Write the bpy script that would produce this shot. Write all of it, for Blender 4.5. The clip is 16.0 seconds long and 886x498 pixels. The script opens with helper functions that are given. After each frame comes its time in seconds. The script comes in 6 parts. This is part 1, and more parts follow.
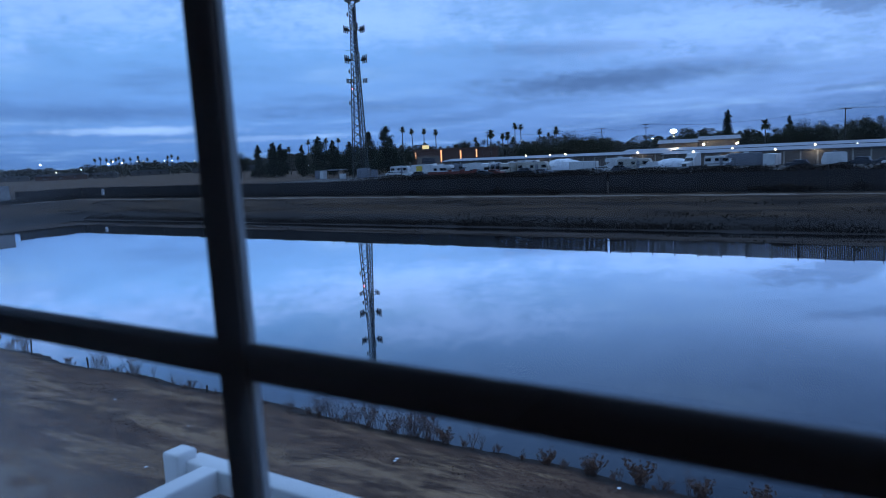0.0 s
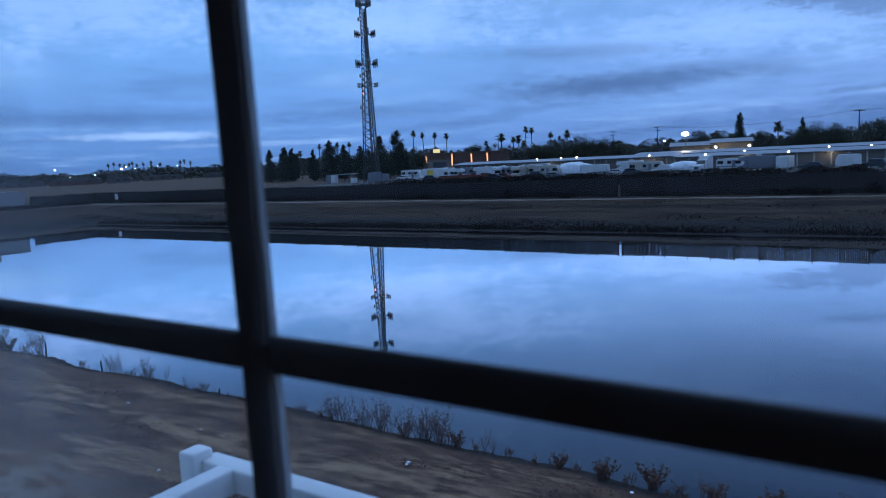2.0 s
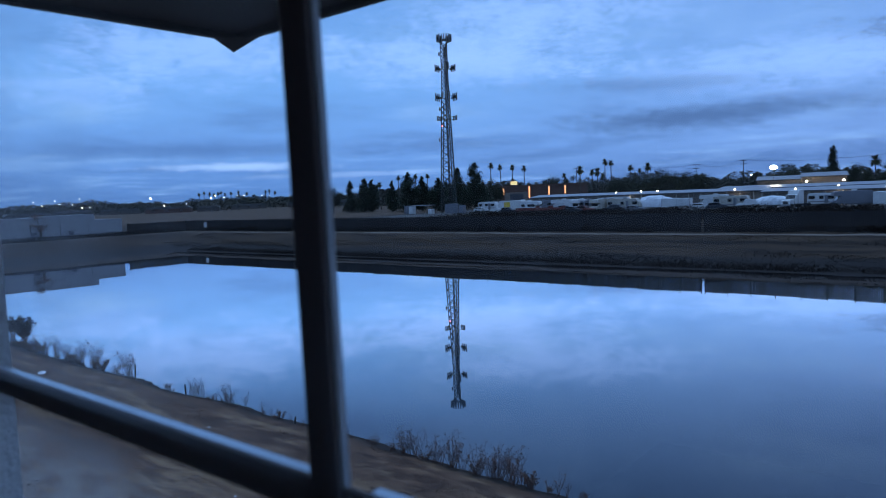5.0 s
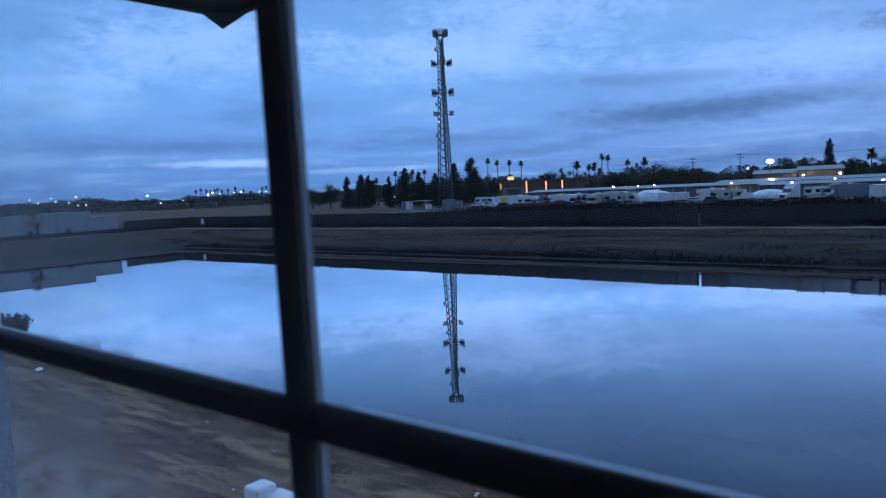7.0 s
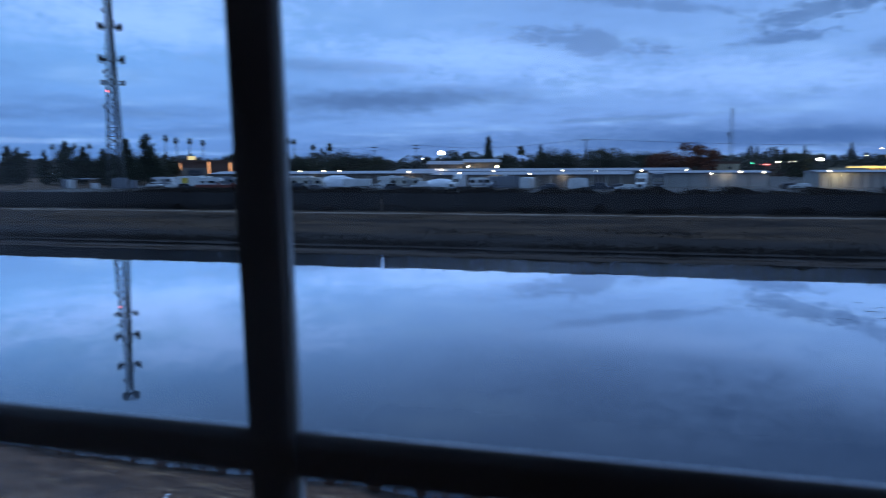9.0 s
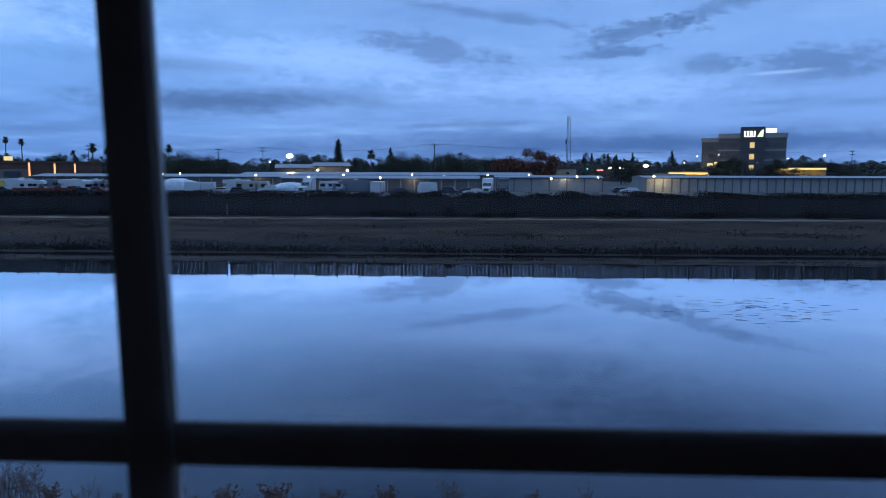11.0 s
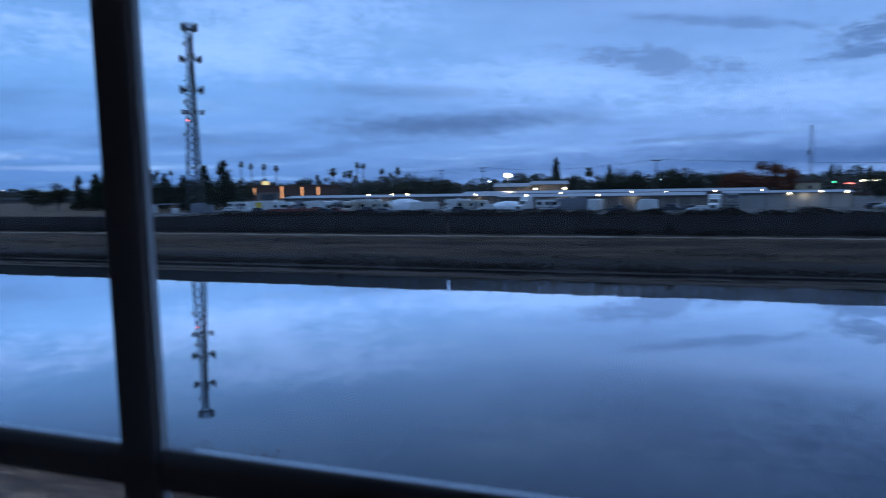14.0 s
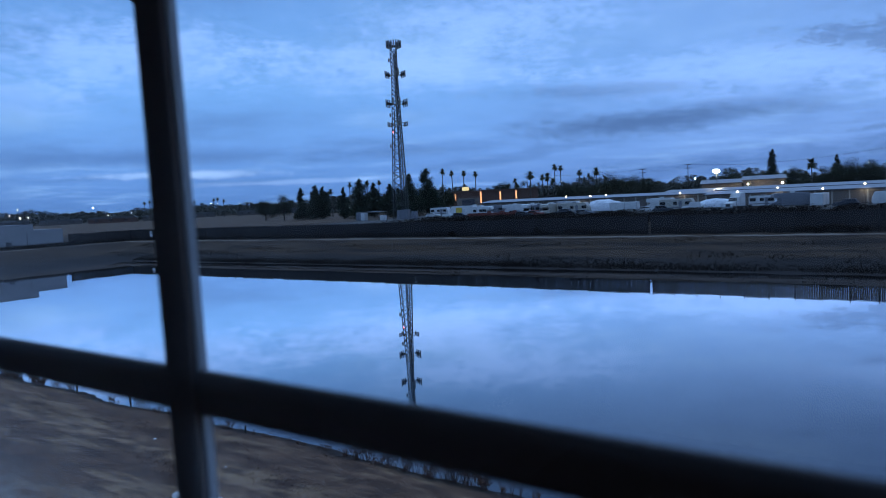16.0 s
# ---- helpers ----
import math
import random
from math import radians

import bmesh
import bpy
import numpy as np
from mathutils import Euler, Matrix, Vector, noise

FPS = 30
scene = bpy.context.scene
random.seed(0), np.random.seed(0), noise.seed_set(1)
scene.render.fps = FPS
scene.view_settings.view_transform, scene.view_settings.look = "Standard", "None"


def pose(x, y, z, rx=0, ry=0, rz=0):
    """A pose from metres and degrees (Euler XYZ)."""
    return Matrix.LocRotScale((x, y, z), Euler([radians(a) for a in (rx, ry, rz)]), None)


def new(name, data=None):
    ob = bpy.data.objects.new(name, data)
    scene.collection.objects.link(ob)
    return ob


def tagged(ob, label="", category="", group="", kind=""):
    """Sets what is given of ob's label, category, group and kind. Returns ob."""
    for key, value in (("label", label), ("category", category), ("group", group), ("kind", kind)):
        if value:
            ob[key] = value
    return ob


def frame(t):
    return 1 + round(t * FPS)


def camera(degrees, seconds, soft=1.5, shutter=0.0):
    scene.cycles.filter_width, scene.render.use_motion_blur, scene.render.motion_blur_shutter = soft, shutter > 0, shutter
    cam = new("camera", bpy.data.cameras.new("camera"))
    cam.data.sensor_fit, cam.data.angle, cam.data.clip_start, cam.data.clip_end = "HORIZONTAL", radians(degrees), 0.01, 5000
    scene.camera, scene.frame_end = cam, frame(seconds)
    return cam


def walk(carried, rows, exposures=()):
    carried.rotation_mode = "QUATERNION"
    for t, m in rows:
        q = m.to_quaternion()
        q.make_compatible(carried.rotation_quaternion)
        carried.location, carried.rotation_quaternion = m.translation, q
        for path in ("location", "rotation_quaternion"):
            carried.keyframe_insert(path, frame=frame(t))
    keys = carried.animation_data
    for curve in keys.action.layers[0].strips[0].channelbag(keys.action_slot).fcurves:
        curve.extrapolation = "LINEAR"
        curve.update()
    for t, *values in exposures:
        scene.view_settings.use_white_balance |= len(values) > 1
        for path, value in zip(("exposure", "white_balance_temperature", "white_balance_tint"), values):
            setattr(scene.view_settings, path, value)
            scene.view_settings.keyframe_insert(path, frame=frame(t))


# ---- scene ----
cam = camera(63.81, 16.0, soft=0.95, shutter=0.7)
cam.data.dof.use_dof = True
cam.data.dof.focus_distance = 60.0
cam.data.dof.aperture_fstop = 4.6
PATH = [
    (0.0, pose(0.0903, 0.0243, 8.4734, 82.487, 2.576, 32.606)),
    (0.5, pose(0.0882, 0.0233, 8.4667, 82.578, 2.792, 32.804)),
    (1.0, pose(0.0908, 0.0228, 8.4659, 82.643, 2.969, 32.969)),
    (1.5, pose(0.0906, 0.0244, 8.4700, 82.698, 3.005, 33.157)),
    (2.0, pose(0.0850, 0.0145, 8.4637, 82.831, 2.808, 33.468)),
    (2.5, pose(0.0802, 0.0076, 8.4786, 83.198, 2.585, 34.220)),
    (3.0, pose(0.0767, 0.0260, 8.5537, 83.806, 2.351, 35.399)),
    (3.5, pose(0.0599, 0.0294, 8.5851, 84.542, 2.409, 36.830)),
    (4.0, pose(0.0484, 0.0193, 8.6091, 85.166, 2.412, 38.121)),
    (4.5, pose(0.0560, 0.0421, 8.5878, 85.516, 2.453, 39.072)),
    (4.7, pose(0.0513, 0.0450, 8.5857, 85.573, 2.387, 39.303)),
    (5.2, pose(0.0562, 0.0646, 8.5617, 85.615, 2.307, 39.884)),
    (5.75, pose(0.0659, 0.0817, 8.5285, 85.505, 2.362, 40.363)),
    (6.3, pose(0.0758, 0.0819, 8.5030, 85.349, 2.486, 40.397)),
    (6.8, pose(0.0812, 0.0570, 8.5018, 85.270, 2.586, 39.804)),
    (7.0, pose(0.0903, 0.0503, 8.5005, 85.264, 2.615, 39.418)),
    (7.5, pose(0.0850, 0.0008, 8.5209, 85.297, 2.501, 36.451)),
    (8.0, pose(-0.0593, -0.0103, 8.5062, 84.541, 1.811, 28.959)),
    (8.5, pose(-0.1530, -0.0265, 8.5164, 83.734, 1.033, 21.376)),
    (9.0, pose(-0.1845, -0.0386, 8.5230, 83.318, 0.339, 14.603)),
    (9.5, pose(-0.1986, -0.0596, 8.5111, 83.177, -0.131, 8.972)),
    (10.0, pose(-0.1924, -0.0629, 8.5090, 83.151, -0.337, 5.324)),
    (10.2, pose(-0.1956, -0.0695, 8.5075, 83.207, -0.242, 4.336)),
    (10.7, pose(-0.1929, -0.0852, 8.5118, 83.426, -0.102, 2.723)),
    (11.25, pose(-0.1875, -0.1119, 8.5263, 83.785, -0.107, 2.662)),
    (11.8, pose(-0.1757, -0.1322, 8.5409, 84.170, -0.177, 3.965)),
    (12.3, pose(-0.1569, -0.1308, 8.5458, 84.456, -0.208, 5.960)),
    (12.5, pose(-0.1503, -0.1298, 8.5448, 84.547, -0.204, 6.865)),
    (13.0, pose(-0.1223, -0.1093, 8.5431, 84.734, -0.021, 9.934)),
    (13.5, pose(-0.0646, -0.0764, 8.5416, 84.942, 0.447, 14.351)),
    (14.0, pose(0.0210, -0.0205, 8.5361, 85.183, 0.920, 20.008)),
    (14.5, pose(0.0676, 0.0207, 8.5287, 85.370, 1.488, 27.186)),
    (15.0, pose(0.0948, 0.0870, 8.4938, 85.479, 2.415, 32.776)),
    (15.5, pose(0.1077, 0.1083, 8.4648, 85.720, 2.722, 35.209)),
    (16.0, pose(0.0898, 0.1277, 8.4363, 85.957, 2.883, 35.804)),
]
walk(cam, PATH)

# ---------------------------------------------------------------- dusk sky
world = bpy.data.worlds.new("dusk_sky")
scene.world = world
world.use_nodes = True
WN, WL = world.node_tree.nodes, world.node_tree.links
WN.clear()


def wmath(op, a, b=None, c=None, clamp=False):
    n = WN.new("ShaderNodeMath")
    n.operation, n.use_clamp = op, clamp
    for i, v in enumerate((a, b, c)):
        if v is None:
            continue
        if isinstance(v, (int, float)):
            n.inputs[i].default_value = v
        else:
            WL.new(v, n.inputs[i])
    return n.outputs[0]


def wmix(fac, a, b):
    n = WN.new("ShaderNodeMix")
    n.data_type = "RGBA"
    for sock, v in ((n.inputs[0], fac), (n.inputs[6], a), (n.inputs[7], b)):
        if isinstance(v, (int, float)):
            sock.default_value = v
        elif isinstance(v, tuple):
            sock.default_value = (*v, 1)
        else:
            WL.new(v, sock)
    return n.outputs[2]


def wnoise(vec, scale, detail=4.0, rough=0.55):
    n = WN.new("ShaderNodeTexNoise")
    n.inputs["Scale"].default_value, n.inputs["Detail"].default_value = scale, detail
    n.inputs["Roughness"].default_value = rough
    WL.new(vec, n.inputs["Vector"])
    return n.outputs[0]


def wvec(x, y, z):
    n = WN.new("ShaderNodeCombineXYZ")
    for i, v in enumerate((x, y, z)):
        if isinstance(v, (int, float)):
            n.inputs[i].default_value = v
        else:
            WL.new(v, n.inputs[i])
    return n.outputs[0]


def wstep(v, lo, hi):
    n = WN.new("ShaderNodeMapRange")
    n.interpolation_type = "SMOOTHSTEP"
    WL.new(v, n.inputs[0])
    n.inputs[1].default_value, n.inputs[2].default_value = lo, hi
    return n.outputs[0]


coord = WN.new("ShaderNodeTexCoord").outputs["Generated"]
sep = WN.new("ShaderNodeSeparateXYZ")
WL.new(coord, sep.inputs[0])
dx, dy, dz = sep.outputs
AZ = wmath("MULTIPLY", wmath("ARCTAN2", dx, dy), 57.2958)
EL = wmath("MULTIPLY", wmath("ARCSINE", dz), 57.2958)
# flat cloud deck seen in perspective
deck = wmath("ADD", wmath("MAXIMUM", dz, 0.0), 0.05)
PX, PY = wmath("DIVIDE", dx, deck), wmath("DIVIDE", dy, deck)
FLAT = wvec(PX, PY, 0.0)
# sheet of cloud in degrees, for soft streaks near the horizon
SHEET = wvec(wmath("MULTIPLY", AZ, 0.06), wmath("MULTIPLY", EL, 0.30), 0.3)

ramp = WN.new("ShaderNodeValToRGB")
WL.new(wmath("DIVIDE", wmath("MAXIMUM", EL, 0.0), 90.0), ramp.inputs[0])
stops = [(0.0, (0.104, 0.246, 0.61)), (0.02, (0.135, 0.315, 0.76)), (0.045, (0.175, 0.395, 0.90)), (0.10, (0.200, 0.465, 1.00)),
         (0.17, (0.170, 0.395, 0.88)), (0.26, (0.125, 0.285, 0.65)), (0.38, (0.15, 0.32, 0.70)), (0.52, (0.66, 1.12, 1.95)), (1.0, (0.92, 1.46, 2.45))]
while len(ramp.color_ramp.elements) < len(stops):
    ramp.color_ramp.elements.new(0.5)
for e, (p, c) in zip(ramp.color_ramp.elements, stops):
    e.position, e.color = p, (*c, 1)
sky = ramp.outputs[0]

# paler, slightly violet air to the right of the tower, bluer to its left
side = wstep(AZ, -50.0, 0.0)
sky = wmix(wmath("MULTIPLY", side, 0.55), sky, wmix(1.0, sky, (0.255, 0.44, 0.92)))

n_big = wnoise(FLAT, 0.46, 9.0, 0.62)
n_streak = wnoise(SHEET, 1.6, 5.0, 0.55)
n_edge = wnoise(wvec(wmath("MULTIPLY", AZ, 0.22), wmath("MULTIPLY", EL, 0.55), 1.7), 1.5, 9.0, 0.68)
n_wisp = wnoise(wvec(wmath("MULTIPLY", AZ, 0.9), wmath("MULTIPLY", EL, 2.2), 7.3), 2.6, 9.0, 0.70)
n_fine = wnoise(wvec(wmath("MULTIPLY", AZ, 0.5), wmath("MULTIPLY", EL, 1.1), 4.1), 2.2, 8.0, 0.66)

# broad cloud: darker bellies and paler gaps
dark = wstep(n_big, 0.50, 0.72)
sky = wmix(wmath("MULTIPLY", dark, 0.42), sky, (0.080, 0.185, 0.47))
pale = wstep(n_big, 0.50, 0.30)
sky = wmix(wmath("MULTIPLY", pale, 0.55), sky, (0.36, 0.64, 1.12))
streak = wstep(n_streak, 0.50, 0.68)
low = wstep(EL, 9.0, 2.0)
sky = wmix(wmath("MULTIPLY", wmath("MULTIPLY", streak, low), 0.45), sky, (0.080, 0.180, 0.46))


def cloud(sky, az, el, w, h, tilt, col, strength, ragged=0.9, soft=0.55):
    """One cloud of the deck: a ragged lens at azimuth az and elevation el, half as wide as 2w degrees."""
    u = wmath("SUBTRACT", AZ, az)
    v = wmath("SUBTRACT", wmath("SUBTRACT", EL, el), wmath("MULTIPLY", u, tilt))
    r = wmath("SQRT", wmath("ADD", wmath("POWER", wmath("ABSOLUTE", wmath("DIVIDE", u, w)), 2.0),
                            wmath("POWER", wmath("ABSOLUTE", wmath("DIVIDE", v, h)), 2.0)))
    r = wmath("ADD", r, wmath("MULTIPLY", wmath("SUBTRACT", n_edge, 0.5), 3.4 * ragged))
    r = wmath("ADD", r, wmath("MULTIPLY", wmath("SUBTRACT", n_fine, 0.5), 2.2 * ragged))
    r = wmath("ADD", r, wmath("MULTIPLY", wmath("SUBTRACT", n_wisp, 0.5), 1.3 * ragged))
    return wmix(wmath("MULTIPLY", wstep(r, 1.45, 0.85 - soft), strength), sky, col)


# small torn wisps over the whole deck
wisp = wmath("MULTIPLY", wstep(wmath("ADD", wmath("MULTIPLY", n_edge, 0.6), wmath("MULTIPLY", n_wisp, 0.4)), 0.52, 0.66), wstep(EL, 1.5, 5.0))
sky = wmix(wmath("MULTIPLY", wisp, 0.20), sky, (0.095, 0.205, 0.50))
LILAC = (0.38, 0.655, 1.30)
for az, el, w, h, k in ((-58.0, 11.5, 9.0, 2.4, 0.55), (-38.0, 10.5, 11.0, 2.0, 0.62), (-66.0, 8.5, 5.0, 1.2, 0.35), (-12.0, 8.3, 14.0, 1.9, 0.50), (9.0, 6.3, 13.0, 1.3, 0.50), (-32.0, 13.5, 10.0, 1.6, 0.55), (2.0, 13.5, 12.0, 1.2, 0.35)):
    sky = cloud(sky, az, el, w, h, 0.0, LILAC, min(1.0, k * 1.35), 0.8, 0.9)
GREY, SLATE, PALE = (0.085, 0.180, 0.43), (0.070, 0.165, 0.44), (0.46, 0.72, 1.22)
sky = cloud(sky, -20.0, 5.1, 10.0, 0.95, 0.025, (0.080, 0.168, 0.40), 0.85, 0.55, 0.75)
sky = cloud(sky, -56.0, 2.75, 6.5, 0.30, -0.01, PALE, 0.75, 0.6, 0.7)
sky = cloud(sky, -47.0, 1.9, 8.0, 0.20, 0.0, PALE, 0.35, 0.6, 0.7)
sky = cloud(sky, -58.0, 4.1, 13.0, 0.75, 0.0, SLATE, 0.60, 0.4, 0.9)
sky = cloud(sky, -37.0, 4.0, 7.0, 0.7, 0.02, SLATE, 0.40, 0.5, 0.9)
sky = cloud(sky, -24.0, 7.7, 8.0, 0.55, -0.03, GREY, 0.40, 0.9, 0.6)
sky = cloud(sky, -3.5, 9.3, 5.5, 0.95, -0.13, GREY, 0.62, 1.1, 0.5)
sky = cloud(sky, 2.5, 11.6, 8.0, 0.35, -0.14, GREY, 0.45, 0.9, 0.6)
sky = cloud(sky, 10.5, 8.8, 3.0, 0.42, 0.06, GREY, 0.70, 0.9, 0.5)
sky = cloud(sky, 12.0, 10.4, 4.0, 0.75, 0.10, GREY, 0.70, 1.1, 0.5)
sky = cloud(sky, 19.0, 11.9, 4.5, 0.55, 0.16, GREY, 0.60, 1.0, 0.5)
sky = cloud(sky, 17.5, 7.6, 2.8, 0.65, 0.06, GREY, 0.55, 0.9, 0.5)
sky = cloud(sky, 25.0, 7.4, 5.5, 1.1, 0.05, GREY, 0.60, 0.9, 0.5)
sky = cloud(sky, 22.0, 6.9, 2.5, 0.16, 0.03, PALE, 0.55, 0.6, 0.6)
sky = cloud(sky, 14.0, 2.0, 25.0, 1.1, 0.01, SLATE, 0.95, 0.35, 0.9)
sky = cloud(sky, 17.0, 19.5, 14.0, 4.0, 0.05, (0.070, 0.150, 0.37), 0.85, 0.4, 1.0)
sky = cloud(sky, -12.0, 27.0, 16.0, 3.0, -0.04, GREY, 0.55, 0.9, 0.9)
sky = cloud(sky, -2.0, 17.5, 15.0, 5.0, 0.0, GREY, 0.55, 0.5, 1.0)
sky = cloud(sky, -44.0, 22.0, 17.0, 5.5, 0.0, (0.26, 0.50, 1.02), 0.75, 0.6, 1.0)
sky = cloud(sky, -48.0, 18.0, 10.0, 1.6, 0.12, SLATE, 0.45, 0.9, 0.9)
sky = cloud(sky, -13.0, 1.4, 17.0, 1.3, 0.0, SLATE, 0.45, 0.4, 1.0)
sky = cloud(sky, -1.0, 3.5, 6.0, 0.22, 0.03, GREY, 0.45, 0.8, 0.6)

bg = WN.new("ShaderNodeBackground")
bg.inputs["Strength"].default_value = 1.05
WL.new(sky, bg.inputs["Color"])
wout = WN.new("ShaderNodeOutputWorld")
WL.new(bg.outputs[0], wout.inputs[0])

# ---------------------------------------------------------------- materials


def shader(name, col, col2=None, rough=0.8, metal=0.0, scale=2.0, fine=30.0, bump=0.15, spec=0.3, vary=0.0, mix=0.5):
    """A surface with two scales of colour change and a fine relief; scale and fine are per metre."""
    m = bpy.data.materials.new(name)
    m.use_nodes = True
    N, L = m.node_tree.nodes, m.node_tree.links
    b = N["Principled BSDF"]
    col2 = col2 or tuple(c * 0.72 for c in col)
    pos = N.new("ShaderNodeTexCoord").outputs["Object"]
    big, small = N.new("ShaderNodeTexNoise"), N.new("ShaderNodeTexNoise")
    for n, s, d in ((big, scale, 5.0), (small, fine, 3.0)):
        n.inputs["Scale"].default_value, n.inputs["Detail"].default_value = s, d
        L.new(pos, n.inputs["Vector"])
    add = N.new("ShaderNodeMath")
    add.operation = "MULTIPLY_ADD"
    L.new(small.outputs[0], add.inputs[0])
    add.inputs[1].default_value = 0.45
    L.new(big.outputs[0], add.inputs[2])
    rng = N.new("ShaderNodeMapRange")
    L.new(add.outputs[0], rng.inputs[0])
    rng.inputs[1].default_value, rng.inputs[2].default_value = 0.5, 0.95
    mx = N.new("ShaderNodeMix")
    mx.data_type = "RGBA"
    L.new(rng.outputs[0], mx.inputs[0])
    mx.inputs[6].default_value, mx.inputs[7].default_value = (*col, 1), (*col2, 1)
    out = mx.outputs[2]
    if vary:
        info = N.new("ShaderNodeObjectInfo")
        hsv = N.new("ShaderNodeHueSaturation")
        v = N.new("ShaderNodeMapRange")
        L.new(info.outputs["Random"], v.inputs[0])
        v.inputs[3].default_value, v.inputs[4].default_value = 1 - vary, 1 + vary
        L.new(v.outputs[0], hsv.inputs["Value"])
        L.new(out, hsv.inputs["Color"])
        out = hsv.outputs[0]
    L.new(out, b.inputs["Base Color"])
    b.inputs["Roughness"].default_value, b.inputs["Metallic"].default_value = rough, metal
    b.inputs["Specular IOR Level"].default_value = spec
    if bump:
        bp = N.new("ShaderNodeBump")
        bp.inputs["Strength"].default_value, bp.inputs["Distance"].default_value = bump, 0.02
        L.new(small.outputs[0], bp.inputs["Height"])
        L.new(bp.outputs[0], b.inputs["Normal"])
    return m


def glow(name, col, strength):
    m = bpy.data.materials.new(name)
    m.use_nodes = True
    b = m.node_tree.nodes["Principled BSDF"]
    b.inputs["Base Color"].default_value = (*col, 1)
    b.inputs["Emission Color"].default_value = (*col, 1)
    b.inputs["Emission Strength"].default_value = strength
    return m


M_BARS = shader("dark_brown_frame_paint", (0.34, 0.235, 0.195), (0.27, 0.185, 0.155), 0.5, 0, 6, 80, 0.08, 0.25)
M_WHITE = shader("white_rail_paint", (0.90, 0.90, 0.90), (0.86, 0.86, 0.85), 0.55, 0, 4, 120, 0.10)
M_STUCCO = shader("pale_stucco", (0.62, 0.60, 0.57), (0.50, 0.48, 0.45), 0.9, 0, 3, 90, 0.6)
M_ROOM = shader("room_plaster", (0.74, 0.70, 0.64), (0.68, 0.64, 0.59), 0.9, 0, 1.5, 60, 0.1)
M_CARPET = shader("brown_carpet", (0.14, 0.11, 0.09), (0.10, 0.08, 0.07), 0.95, 0, 3, 200, 0.4)
M_FASCIA = shader("dark_fascia_board", (0.045, 0.036, 0.032), (0.03, 0.025, 0.023), 0.7, 0, 4, 60, 0.3)
M_STEEL = shader("galvanised_steel", (0.048, 0.052, 0.046), (0.032, 0.035, 0.033), 0.6, 0.2, 0.6, 12, 0.05)
M_ANT = shader("antenna_grey", (0.20, 0.21, 0.21), (0.15, 0.155, 0.16), 0.6, 0, 1, 10, 0)
M_FENCE = shader("weathered_fence_slats", (0.02652, 0.02262, 0.02184), (0.01638, 0.01404, 0.01404), 0.85, 0, 0.7, 9, 0.3, 0.2, 0.18)
M_POST = shader("fence_post_steel", (0.07, 0.07, 0.072), (0.045, 0.045, 0.048), 0.6, 0.3, 2, 20, 0.05)
M_FENCEPOST = shader("dark_fence_post", (0.026, 0.025, 0.026), (0.018, 0.018, 0.019), 0.75, 0, 2, 20, 0.05, 0.2)
M_RVWHITE = shader("white_fibreglass", (0.5386, 0.5386, 0.5227), (0.396, 0.396, 0.3881), 0.45, 0, 0.5, 6, 0.02, 0.4)
M_RVCREAM = shader("cream_fibreglass", (0.3696, 0.3432, 0.2904), (0.2816, 0.2552, 0.2112), 0.5, 0, 0.5, 6, 0.02, 0.4)
M_RVGREY = shader("grey_panel", (0.15, 0.155, 0.17), (0.10, 0.105, 0.12), 0.5, 0, 0.5, 6, 0.02, 0.4)
M_YELLOW = shader("yellow_panel", (0.62, 0.42, 0.05), (0.5, 0.33, 0.05), 0.6, 0, 1, 8, 0.02)
M_TARP = shader("white_tarpaulin", (0.70, 0.72, 0.74), (0.50, 0.52, 0.55), 0.6, 0, 0.8, 4, 0.5)
M_GLASS = shader("dark_vehicle_glass", (0.012, 0.014, 0.018), (0.008, 0.009, 0.012), 0.12, 0, 1, 5, 0, 0.5)
M_TYRE = shader("tyre_rubber", (0.018, 0.018, 0.018), (0.012, 0.012, 0.012), 0.85, 0, 3, 30, 0.1)
M_DARKCAR = shader("dark_car_paint", (0.025, 0.028, 0.035), (0.018, 0.02, 0.026), 0.3, 0, 1, 6, 0, 0.5)
M_RUST = shader("rust_red_paint", (0.16, 0.035, 0.025), (0.10, 0.03, 0.022), 0.7, 0, 1.2, 9, 0.2)
M_WALLCREAM = shader("cream_block_wall", (0.1878, 0.159, 0.13), (0.1445, 0.1228, 0.1011), 0.9, 0, 0.3, 4, 0.2)
M_ROLLER = shader("roller_door_tan", (0.1224, 0.1033, 0.08798), (0.09558, 0.08032, 0.06885), 0.7, 0, 0.8, 7, 0.2, 0.3, 0.08)
M_ROOF = shader("pale_metal_roof", (0.2349, 0.239, 0.2511), (0.1782, 0.1823, 0.1903), 0.42, 0.3, 0.25, 3, 0.05, 0.4)
M_BRICK = shader("red_brown_masonry", (0.135, 0.072, 0.052), (0.09, 0.05, 0.038), 0.9, 0, 0.4, 5, 0.3)
M_HOTEL = shader("hotel_grey_render", (0.1062, 0.1037, 0.102), (0.085, 0.0833, 0.0816), 0.85, 0, 0.2, 3, 0.1)
M_HOTELPALE = shader("hotel_pale_band", (0.30, 0.28, 0.26), (0.25, 0.235, 0.22), 0.85, 0, 0.2, 3, 0.1)
M_HOTELDARK = shader("hotel_dark_cladding", (0.055, 0.058, 0.068), (0.042, 0.045, 0.053), 0.6, 0, 0.2, 3, 0.1)
M_LEFTWALL = shader("grey_white_block_wall", (0.27, 0.27, 0.27), (0.21, 0.21, 0.215), 0.9, 0, 0.25, 3, 0.2)
